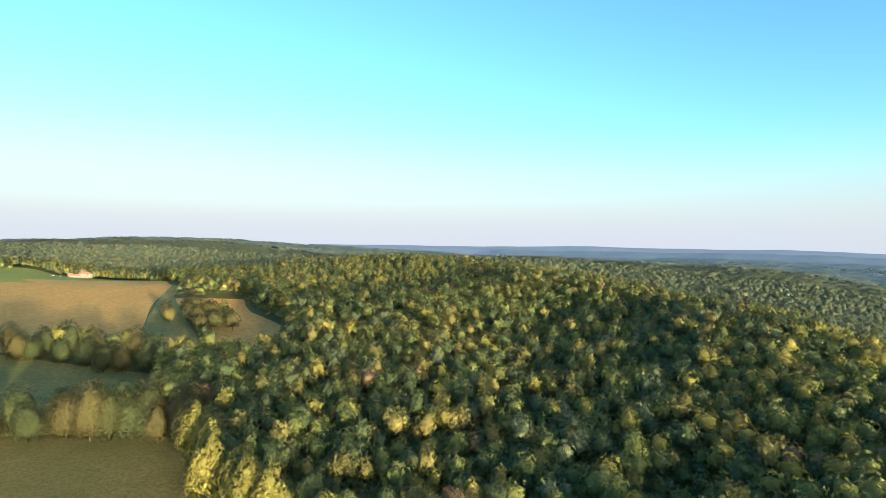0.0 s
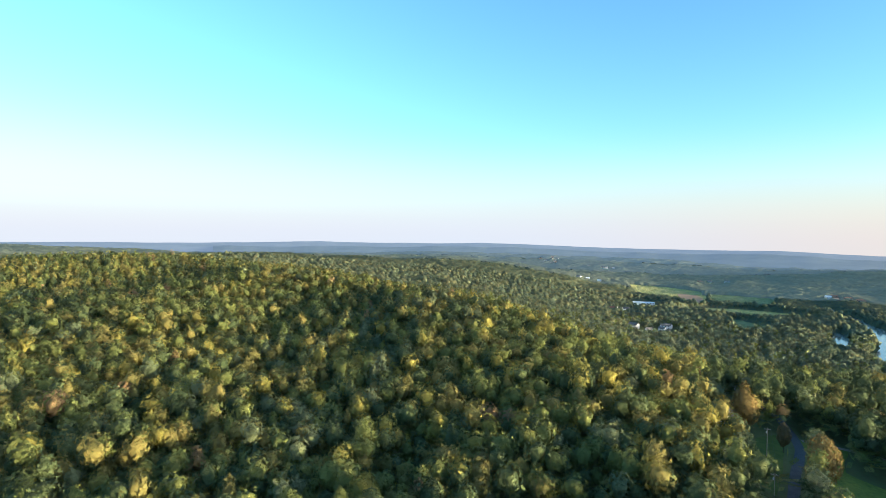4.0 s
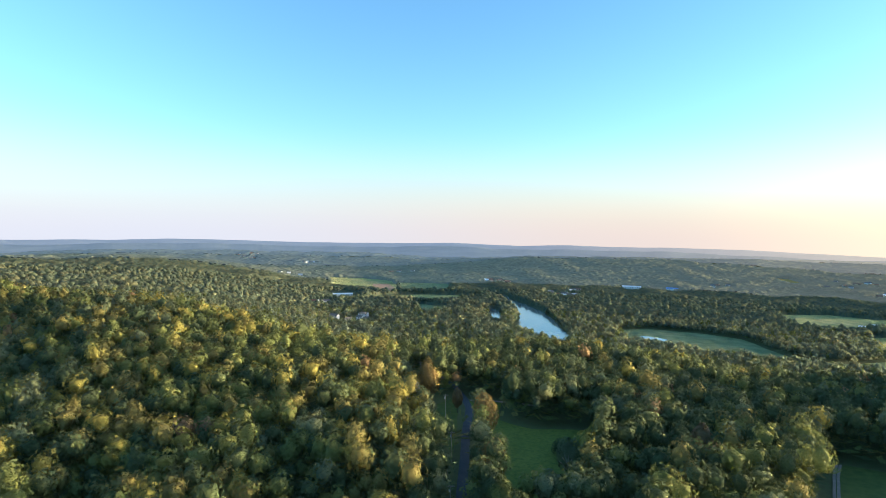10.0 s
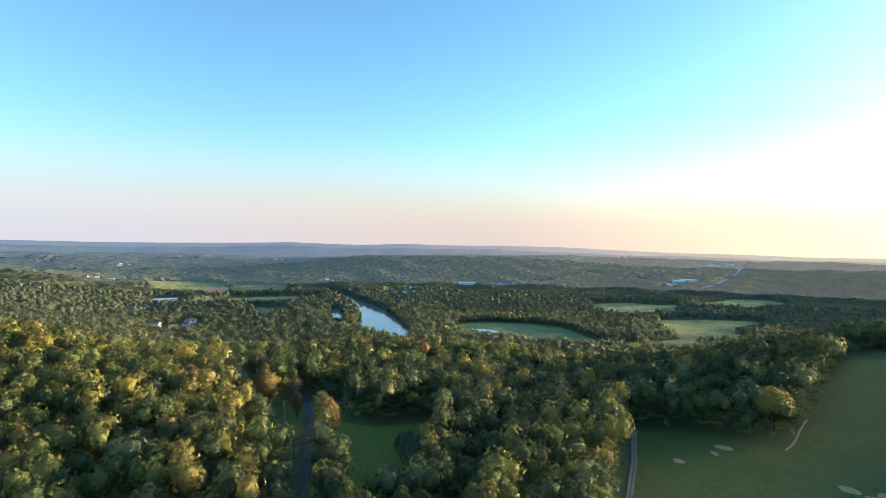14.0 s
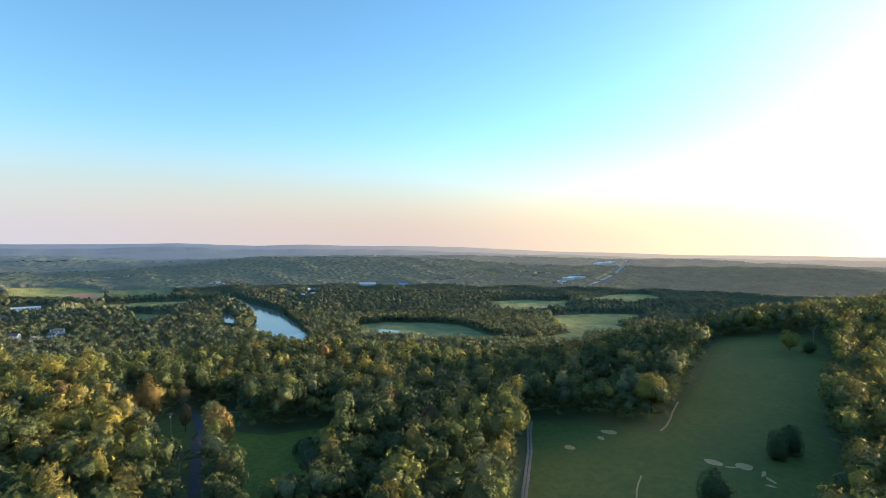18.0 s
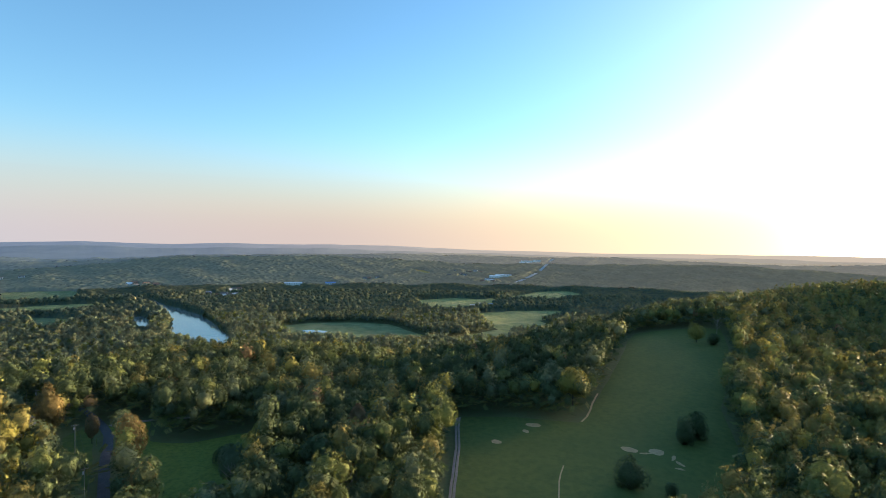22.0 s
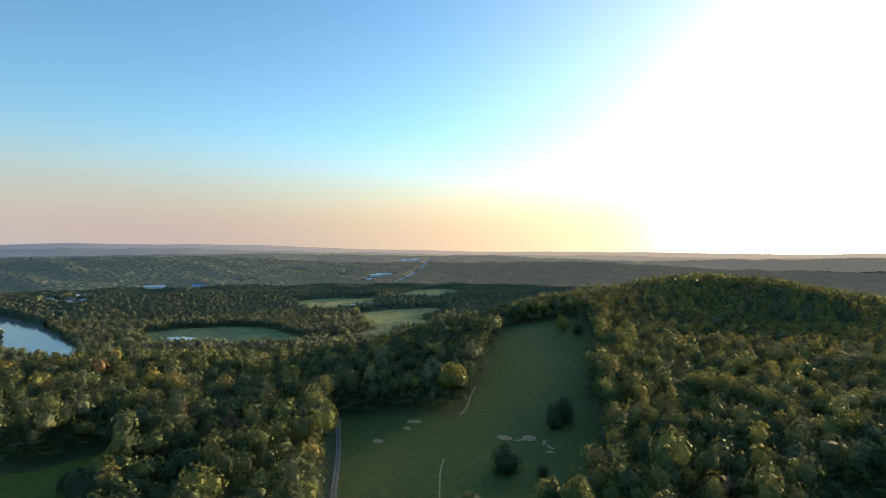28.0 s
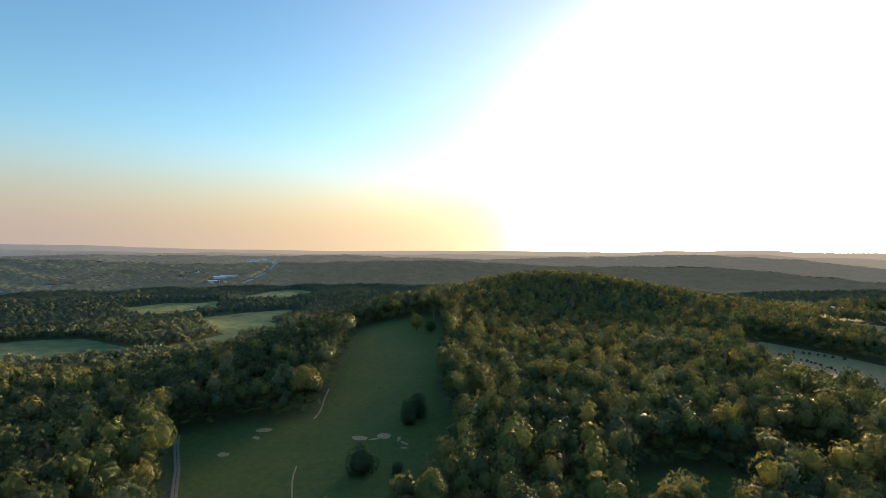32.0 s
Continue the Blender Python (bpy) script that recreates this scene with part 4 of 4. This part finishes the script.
TOWN = [(795, 659), (790, 639), (919, 886), (1284, 1371), (1857, 1330), (1694, 825), (1664, 778), (1656, 744), (1448, 517), (1424, 469), (1401, 450), (1558, 486), (1962, 139), (1860, -262), (1901, -291)]
FAR_TOWN = [(2026, 2521), (2143, 2608), (1993, 2390), (2043, 2087), (2028, 2035), (2120, -211), (2190, -248)]
VILLAGE = [(496, -818), (508, -859), (480, -837), (483, -874), (474, -899), (440, -916), (405, -927), (390, -960)]
trng = random.Random(12)
for spots, n, gap in ((TOWN, 3, 45), (FAR_TOWN, 4, 75), (VILLAGE, 1, 0)):
    for x, y in spots:
        for k in range(n):
            px, py = x + trng.uniform(-gap, gap) * (k > 0), y + trng.uniform(-gap, gap) * (k > 0)
            pale = trng.random() < 0.7
            big = trng.uniform(0.85, 1.3)
            house("village_house", "white house with a grey shingled roof among the trees" if pale else "tan house with a brown roof among the trees", px, py, facing(px, py, trng.uniform(-0.6, 0.6)),
                  [(0, 0, 13 * big, 9 * big, 5.6 * big, 3.0, 3)], (WHITE_WALL if trng.random() < 0.35 else FADED_WALL) if pale else TAN_WALL, GREY_ROOF if pale and trng.random() < 0.75 else METAL_ROOF if pale else BROWN_ROOF, chimney=False, clear=1.0)
            f = 1 - 22 / math.hypot(px, py)
            BLOCKED.append((px * f, py * f, 24))
            if spots is VILLAGE:
                r = math.hypot(px, py)
                BLOCKED.extend([(px * (1 - d / r), py * (1 - d / r), 24) for d in (50, 85)])
for x, y, l in ((2032, -365, 60), (2005, -328, 40), (2777, -631, 80), (2684, -587, 50), (2846, -692, 40), (1884, -288, 30)):
    house("commercial_building", "long pale flat commercial building beside the highway", x, y, facing(x, y), [(0, 0, l, 24, 8, 1.0, 6)], WHITE_WALL, METAL_ROOF, chimney=False, category="building")
    BLOCKED.append((x * 0.985, y * 0.985, 40))
HIGHWAY = outline([(1795, -350), (1845, -381), (1971, -441), (2233, -553), (2764, -735), (3236, -890)], 25, 0.0, closed=False)
ribbon("highway", HIGHWAY, 8.0, CONCRETE, 2.2, "pale concrete highway running up the valley", "road")
BLOCKED.extend([(x, y, 17) for x, y in HIGHWAY] + [(x * 0.988, y * 0.988, 15) for x, y in HIGHWAY])

# ---- field edges ----
field("strip", [(-300, 604), (-276, 566), (-254, 512), (-217, 450), (-159, 352), (-134, 318), (-150, 300), (-181, 316), (-238, 445), (-262, 500)], PASTURE, 8, 0.5, "green grass strip beside the hay field", name="grass_strip")


# ---- power line ----
def pole(x, y, tall, turn):
    root = tagged(new("utility_pole"), "weathered wooden utility pole with one crossarm", "utility pole", "poles of the power line")
    bm = bmesh.new()
    bmesh.ops.create_cone(bm, cap_ends=True, segments=10, radius1=0.17, radius2=0.11, depth=tall + 1.0, matrix=Matrix.Translation((0, 0, tall / 2 - 0.5)))
    part("post", bm, POLE_WOOD, root)
    part("crossarm", box_bmesh(-1.2, -0.16, tall - 0.75, 1.2, -0.05, tall - 0.58, 0.01), POLE_WOOD, root)
    for sx in (-1.05, -0.4, 0.4, 1.05):
        bm = bmesh.new()
        bmesh.ops.create_cone(bm, cap_ends=True, segments=8, radius1=0.06, radius2=0.04, depth=0.2, matrix=Matrix.Translation((sx, -0.1, tall - 0.48)))
        part("insulator", bm, INSULATOR, root)
    bm = bmesh.new()
    bmesh.ops.create_cone(bm, cap_ends=True, segments=10, radius1=0.22, radius2=0.22, depth=0.8, matrix=Matrix.Translation((0.34, 0, tall - 1.8)))
    part("transformer", bm, INSULATOR, root, "grey steel transformer can")
    root.matrix_basis = Matrix.LocRotScale((x, y, height(x, y)), Euler((0, 0, turn)), None)
    BLOCKED.append((x, y, 5.0))
    return [root.matrix_basis @ Vector((sx, -0.1, tall - 0.38)) for sx in (-1.05, 0.4, 1.05)]


POLES = [(283, 190, 11.0), (257, 168, 11.0), (209, 123, 11.5), (173, 99, 11.5), (138, 79, 11.5)]
tips = [pole(x, y, h, radians(125)) for x, y, h in POLES]
pole(195, -11, 11.0, radians(5))
line = tagged(new("power_line"), "thin black wires sagging between the utility poles", "power line")
for a, b in zip(tips, tips[1:]):
    for p, q in zip(a, b):
        bm = bmesh.new()
        prev = None
        for k in range(13):
            t = k / 12
            c = p.lerp(q, t) - Vector((0, 0, 4 * 1.1 * t * (1 - t)))
            ring = [bm.verts.new(c + Vector((0, 0.025 * math.cos(u), 0.025 * math.sin(u)))) for u in (0, 2.09, 4.19)]
            if prev:
                for i in range(3):
                    bm.faces.new((prev[i], prev[(i + 1) % 3], ring[(i + 1) % 3], ring[i]))
            prev = ring
        part("wire", bm, WIRE, line)


# ---- parked cars by the farmhouse ----
def parked_car(label, x, y, turn, paint):
    root = tagged(new("car"), label, "car")
    bm = box_bmesh(-2.2, -0.9, 0.35, 2.2, 0.9, 0.95, 0.12)
    part("body", bm, paint, root)
    bm = box_bmesh(-1.2, -0.78, 0.95, 1.1, 0.78, 1.5, 0.2)
    part("cabin", bm, DARK_GLASS, root, "dark glazed cabin")
    for wx in (-1.4, 1.4):
        for wy in (-0.85, 0.85):
            bm = bmesh.new()
            bmesh.ops.create_cone(bm, cap_ends=True, segments=14, radius1=0.34, radius2=0.34, depth=0.22, matrix=Matrix.Translation((wx, wy, 0.34)) @ Matrix.Rotation(math.pi / 2, 4, "X"))
            part("wheel", bm, WIRE, root)
    root.matrix_basis = Matrix.LocRotScale((x, y, height(x, y) + 0.42), Euler((0, 0, turn)), None)


parked_car("white car parked on the lawn by the farmhouse", -541, 750, 0.6, WHITE_WALL)
parked_car("dark car parked on the lawn by the farmhouse", -532, 752, 0.8, ASPHALT)


# ---- far ridges ----
# heading and angle of the skyline seen from the viewpoint, in degrees
SKYLINE_HILLS = [(-12, -1.35), (0, -1.33), (8, -1.2), (15, -1.0), (20, -1.1), (27, -0.98), (32, -0.86), (38, -0.98), (44, -1.06), (50, -1.1), (56, -1.06), (60, -0.95), (64, -1.07), (67, -1.2), (72, -1.02), (77, -1.1), (82, -1.05), (88, -1.05), (92, -1.25), (98, -1.4), (110, -1.47), (120, -1.33), (132, -1.16), (140, -1.08), (144, -0.84), (148, -0.76), (152.5, -0.55), (155, -0.72), (165, -0.6), (192, -0.8)]


def ridge(radius, base, under, seed, a0, a1, mat, label, rough=1.0):
    """A long far hill with an uneven wooded crest."""
    deg = np.arange(a0, a1, 0.12)
    az = np.radians(deg)
    el = np.interp(deg, *zip(*SKYLINE_HILLS)) - under
    c = EYE[2] + radius * np.tan(np.radians(el)) + rough * np.array([9 * noise.noise(Vector((a * 7, seed, 0))) + 4 * noise.noise(Vector((a * 22, seed, 5))) + 0.5 * noise.noise(Vector((a * 170, seed, 9))) for a in az])
    rows = [(radius - 700, np.full(len(az), base))] + [(radius - d, base + (c - base) * f + 3.5 * rough * np.array([noise.noise(Vector((a * 12, d * 0.004, seed))) for a in az])) for d, f in ((480, 0.4), (330, 0.6), (220, 0.78), (110, 0.92))] + [(radius, c), (radius + 160, base + (c - base) * 0.8), (radius + 260, np.full(len(az), base))]
    v = np.concatenate([np.c_[r * np.sin(az), r * np.cos(az), z] for r, z in rows])
    n = len(az)
    i, j = np.meshgrid(np.arange(len(rows) - 1), np.arange(n - 1), indexing="ij")
    k = (i * n + j).ravel()
    me = array_mesh("backdrop_ridge", v, np.stack([k, k + 1, k + n + 1, k + n], -1)[:, ::-1], [mat], smooth=True)
    tagged(new("backdrop_ridge", me), label, "hills", kind="structure")


def hazed_backdrop(name, a, b, air, dusk, big=0.004):
    """Wooded distance with the haze of miles of evening air put in as emission, bluer to the north and warmer toward
    the sun.
    """
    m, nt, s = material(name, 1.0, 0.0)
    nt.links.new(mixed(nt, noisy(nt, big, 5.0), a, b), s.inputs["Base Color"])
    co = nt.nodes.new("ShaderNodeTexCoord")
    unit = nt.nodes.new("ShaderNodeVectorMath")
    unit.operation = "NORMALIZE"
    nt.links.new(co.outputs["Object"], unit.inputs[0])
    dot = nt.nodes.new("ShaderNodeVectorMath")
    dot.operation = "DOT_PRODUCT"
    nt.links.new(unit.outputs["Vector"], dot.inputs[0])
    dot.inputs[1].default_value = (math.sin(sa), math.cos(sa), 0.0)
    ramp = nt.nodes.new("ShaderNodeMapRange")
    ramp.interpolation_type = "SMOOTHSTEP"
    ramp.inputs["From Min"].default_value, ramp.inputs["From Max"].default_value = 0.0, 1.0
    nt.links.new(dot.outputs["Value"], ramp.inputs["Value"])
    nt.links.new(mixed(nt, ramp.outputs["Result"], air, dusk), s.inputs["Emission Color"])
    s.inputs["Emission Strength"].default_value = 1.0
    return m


# haze is painted in as emission, stronger for each farther layer
HAZED_RIDGE_BLUE = hazed_backdrop("far_ridge_woods_haze", (0.06, 0.085, 0.09), (0.08, 0.105, 0.11), (0.024, 0.0315, 0.043), (0.086, 0.073, 0.054))
HAZED_RIDGE_PALE = hazed_backdrop("farthest_ridge_woods_haze", (0.06, 0.085, 0.1), (0.08, 0.105, 0.12), (0.035, 0.0435, 0.058), (0.13, 0.106, 0.074))
HAZED_VALLEY_WOODS = hazed_backdrop("valley_side_woods_haze", (0.085, 0.098, 0.062), (0.12, 0.13, 0.085), (0.0052, 0.0088, 0.0112), (0.0145, 0.013, 0.0105), 0.02)
HAZED_DISTANT_WOODS = hazed_backdrop("distant_woods_haze", (0.07, 0.085, 0.062), (0.095, 0.11, 0.08), (0.0105, 0.016, 0.0215), (0.036, 0.0325, 0.0275), 0.012)
HAZED_FARTHER_WOODS = hazed_backdrop("farther_woods_haze", (0.06, 0.075, 0.06), (0.085, 0.10, 0.078), (0.0155, 0.0235, 0.0315), (0.082, 0.071, 0.054), 0.012)
ridge(4250, 15, 0.42, 3.3, 5, 178, HAZED_RIDGE_BLUE, "wooded ridge across the far side of the valley, blue with glowing haze", 2.0)
ridge(4640, 15, 0.0, 8.1, -14, 192, HAZED_RIDGE_PALE, "ridge on the horizon, pale blue with glowing haze", 0.6)

# ---- the woods ----
# open ground kept under the power line, along the road and before the cottage
BLOCKED.extend([(205, 120, 7), (199, 116, 7), (192, 112, 7), (186, 108, 6), (165, 92, 6), (159, 89, 6), (245, 160, 7), (236, 154, 7), (215, 144, 8), (207, 138, 8), (232, 128, 6), (222, 119, 6), (170, 60, 6)])
PROTOS = []
for i, (leaf, words) in enumerate([(0, "full green"), (1, "olive green"), (2, "deep green"), (3, "yellow green"), (0, "tall green"), (1, "spreading olive"), (4, "rusty brown"), (5, "pale grey-green")]):
    slim = 1.0 if i in (4, 7) else 0.0
    PROTOS.append(tree_thing("deciduous_tree", words + " broadleaf tree with a lumpy crown in the wood", 50 + i, LEAVES[leaf], lobes=8 + i % 4, cards=2200, card=0.26, slim=slim, tall=16.0, base=0.5, wide=2.6 if slim else 3.1, group="trees of the near wood"))

HEDGE = [tree_thing("hedgerow_tree", words + " tree standing close in the field hedgerow", 80 + i, (HEDGE_LEAF, BRONZE_LEAF, HEDGE_DEEP)[leaf], lobes=10, cards=2600, card=0.31, wide=4.9, base=-0.14, group="hedgerow trees") for i, (leaf, words) in enumerate([(1, "broad olive"), (2, "dark green leafy"), (0, "dense green")])]
hedge_rng = random.Random(5)
spots = []
for (x0, y0), (x1, y1), gap, size in (((-235, 172), (-151, 188), 9.0, 1.2), ((-151, 188), (-92, 206), 8.5, 1.2), ((-232, 180), (-150, 196), 9.5, 1.15), ((-150, 196), (-96, 213), 9.0, 1.2), ((-285, 278), (-150, 284), 11.0, 1.25), ((-280, 288), (-160, 294), 12.0, 1.2)):
    n = int(math.hypot(x1 - x0, y1 - y0) / gap)
    for k in range(n):
        t = (k + hedge_rng.uniform(0.2, 0.8)) / n
        spots.append((x0 + (x1 - x0) * t, y0 + (y1 - y0) * t + hedge_rng.uniform(-3.0, 3.0), size * hedge_rng.uniform(0.7, 1.15)))
for k, (x, y, size) in enumerate(spots):
    t = HEDGE[k] if k < 3 else copy_thing(HEDGE[hedge_rng.choice((0, 0, 1, 2))], Matrix())
    stand(t, x, y, hedge_rng.uniform(0, 6), size, hedge_rng.uniform(0.75, 1.12))
    BLOCKED.append((x, y, 4.0))

nx, ny = spread(134, 325, 5.1, 1)
near_first = np.argsort(np.hypot(nx, ny))
chosen, rest = near_first[:280], near_first[280:]
nk = kinds(nx, ny, 5, [22, 20, 19, 14, 10, 8, 2, 5], [10, 3, 62, 2, 5, 2, 1, 15])
rng = np.random.default_rng(9)
used = set()
for k in chosen:
    p = int(nk[k])
    m = Matrix.LocRotScale((nx[k], ny[k], height(nx[k], ny[k]) - 0.2), Euler((0, 0, rng.uniform(0, 6.28))), None)
    s = 0.7 + 0.7 * rng.uniform() ** 1.7
    t = PROTOS[p] if p not in used else copy_thing(PROTOS[p], m)
    used.add(p)
    t.matrix_basis = m @ Matrix.Diagonal((s, s, s * rng.uniform(0.85, 1.15), 1))
for p, t in enumerate(PROTOS):
    if p not in used:
        stand(t, -100 + 9 * p, 225)

MIX = [32, 24, 25, 12, 1.2, 5]
woods("wood_near", "dense mixed broadleaf wood in late summer green and gold", nx[rest], ny[rest],
      [tufted_crown(100 + i, 1, 112, 0.56, tall=16.0, wide=3.2, base=0.48, slim=1.0 if i == 4 else 0.0, cut=-0.75) for i in range(7)], LEAVES, MIX, 21, 0.68, 1.4)


def dome(seed, wide, tall, sub=1, rough=0.5, cut=-0.3, jag=0.11):
    """One lumpy crown without its underside."""
    rng = np.random.default_rng(seed)
    v, f = ICO[sub]
    off = rng.uniform(0, 50, 3)
    wave = np.array([noise.noise(Vector(p * 1.6 + off)) + 0.9 * (0.35 - abs(noise.noise(Vector(p * 3.4 + off)))) for p in v])
    w = v * (1 + rough * wave + rng.uniform(-jag, jag, len(v)))[:, None] * np.array([wide, wide, tall * 0.45]) + np.array([0, 0, tall * 0.55])
    keep = (v[f].mean(1)[:, 2] > cut)
    return w, f[keep], None


mx, my = spread(325, 600, 5.9, 2)
woods("wood_hillside", "dense broadleaf wood covering the hillsides", mx, my, [tufted_crown(220 + i, 1, 42, 0.85, tall=16.0, wide=3.6, base=0.45, slim=1.0 if i == 6 else 0.0, cut=-0.35, tufts=30, jag=0.075, loose=0.65) for i in range(9)], LEAVES, MIX, 22, 0.7, 1.35)


def undergrowth():
    """Saplings and lower boughs that fill the wood between the crowns, one joined mass."""
    vs, fs, at = [], [], 0
    for r0, r1, step, seed in ((134, 330, 2.4, 61), (330, 600, 4.4, 62)):
        x, y = spread(r0, r1, step, seed)
        g = np.random.default_rng(seed)
        n = len(x)
        z = land(x, y) + 3.5 + g.uniform(0, 5.0, n) + 1.5 * np.sin(x * 0.31) * np.cos(y * 0.27)
        d = g.normal(size=(n, 2, 3)) * step * 0.6
        d[:, :, 2] *= 0.45
        c = np.stack([x, y, z], -1)
        quad = np.stack([c - d[:, 0], c + d[:, 1], c + d[:, 0], c - d[:, 1]], 1).reshape(-1, 3)
        vs.append(quad)
        fs.append(at + np.arange(4 * n).reshape(-1, 4))
        at += 4 * n
    v, f = np.concatenate(vs), np.concatenate(fs)
    me = array_mesh("undergrowth", v, f, LEAVES[:3], np.random.default_rng(4).integers(0, 3, len(f)))
    tagged(new("undergrowth", me), "dense leafy undergrowth and saplings beneath the wood's crowns", "undergrowth", kind="stuff")


undergrowth()
fx, fy = spread(600, 1150, 7.6, 3)
high = land(fx, fy) > 62
woods("wood_hilltop", "dense broadleaf wood on the hilltops", fx[high], fy[high], [tufted_crown(300 + i, 1, 22, 1.5, tall=16.0, wide=4.4, base=-0.05, cut=-0.2, boughs=6, tufts=14, jag=0.09) for i in range(8)], LEAVES, MIX, 23)
woods("wood_valley_side", "broadleaf wood on the valley side, its leaf colour paled and blued for haze", fx[~high], fy[~high], [tufted_crown(350 + i, 1, 18, 1.7, tall=13.5, wide=4.4, base=0.1, cut=-0.2, boughs=6, tufts=14, jag=0.08, loose=0.3) for i in range(8)], HAZED_LEAVES + LEAVES[:1], [10, 10, 10, 5], 26)

def canopy(name, label, r0, r1, dr, da, mats, tall, seed, kind, a0=-46.0, a1=178.0):
    """The closed crowns of far woods as one billowing sheet that sinks to the ground at clearings and houses."""
    g = np.random.default_rng(seed)
    rows, cols = int((r1 - r0) / dr), int((a1 - a0) / da)
    i, j = np.meshgrid(np.arange(rows), np.arange(cols), indexing="ij")
    r = (r0 + (i + g.uniform(-0.35, 0.35, i.shape)) * dr).ravel()
    az = np.radians(a0 + (j + 0.5 * (i % 2) + g.uniform(-0.35, 0.35, i.shape)) * da).ravel()
    x, y = r * np.sin(az), r * np.cos(az)
    z = land(x, y)
    up = tall * g.uniform(0.48, 1.1, len(x)) * (0.85 + 0.25 * np.sin(x * 0.021 + 3 * np.sin(y * 0.013)))
    low = np.zeros(len(x), dtype=bool)
    for edge in FIELDS.values():
        e = np.array(edge)
        ix = np.nonzero((x > e[:, 0].min()) & (x < e[:, 0].max()) & (y > e[:, 1].min()) & (y < e[:, 1].max()))[0]
        low[ix[inside(x[ix], y[ix], edge)]] = True
    for px, py, gap in BLOCKED:
        if math.hypot(px, py) > r0 - 60:
            low |= (x - px) ** 2 + (y - py) ** 2 < (gap * 0.8) ** 2
    z = z + np.where(low, -1.5, up)
    hid = in_dead_ground(x, y, 0.009)
    i, j = np.meshgrid(np.arange(rows - 1), np.arange(cols - 1), indexing="ij")
    k = (i * cols + j).ravel()
    odd = (i.ravel() % 2) == 1
    one = np.where(odd[:, None], np.stack([k, k + 1, k + cols + 1], -1), np.stack([k, k + 1, k + cols], -1))
    two = np.where(odd[:, None], np.stack([k, k + cols + 1, k + cols], -1), np.stack([k + 1, k + cols + 1, k + cols], -1))
    f = np.concatenate([one, two])[:, ::-1]
    f = f[~hid[f].all(1)]
    me = array_mesh(name, np.c_[x, y, z], f, mats, g.integers(0, len(mats), len(f)), smooth=True)
    return tagged(new(name, me), label, "woods", kind=kind)


canopy("valley_canopy", "closed dark green crowns of the valley woods", 1135, 1750, 7.0, 0.23, HAZED_LEAVES, 13.0, 70, "stuff")
vx, vy = spread(1140, 1520, 9.0, 4, -46, 178)
woods("valley_woods", "rounded dark green trees standing across the valley floor", vx, vy, [dome(400 + i, 4.4, 14.0, 1, 0.5, 0.02, jag=0.1) for i in range(9)], HAZED_LEAVES, [1, 1, 1], 24, 0.7, 1.35)
# from here out the woods glow with the haze in their material
canopy("backdrop_canopy", "woods towards the far side of the valley, blue-green with glowing haze", 1745, 2640, 9.0, 0.2, [HAZED_VALLEY_WOODS], 12.0, 71, "structure")
canopy("backdrop_woods", "hazy blue-green woods on the far hills", 2635, 3320, 13.0, 0.2, [HAZED_DISTANT_WOODS], 12.0, 72, "structure")
canopy("backdrop_woods", "pale hazy woods on the farthest slopes of the valley", 3315, 4240, 18.0, 0.22, [HAZED_FARTHER_WOODS], 12.0, 73, "structure")
bx, by = spread(14, 134, 8.6, 6, -180, 180)
woods("wood_below", "low scrubby broadleaf growth on the hill below the viewpoint", bx, by, [tufted_crown(600 + i, 2, 60, 1.4, wide=6.2, base=0.24, cut=-0.3) for i in range(4)], LEAVES, MIX, 27, 0.3, 0.5)
for a0, a1, seed in ((170, 180, 7), (-180, -46, 8)):
    bx, by = spread(134, 420, 10.0, seed, a0, a1)
    woods("wood_behind", "broadleaf wood closing the hill top all round", bx, by, [dome(620 + i, 6.0, 16, 2, 0.7, -0.1) for i in range(4)], LEAVES, MIX, 28 + seed, 0.45, 0.7)
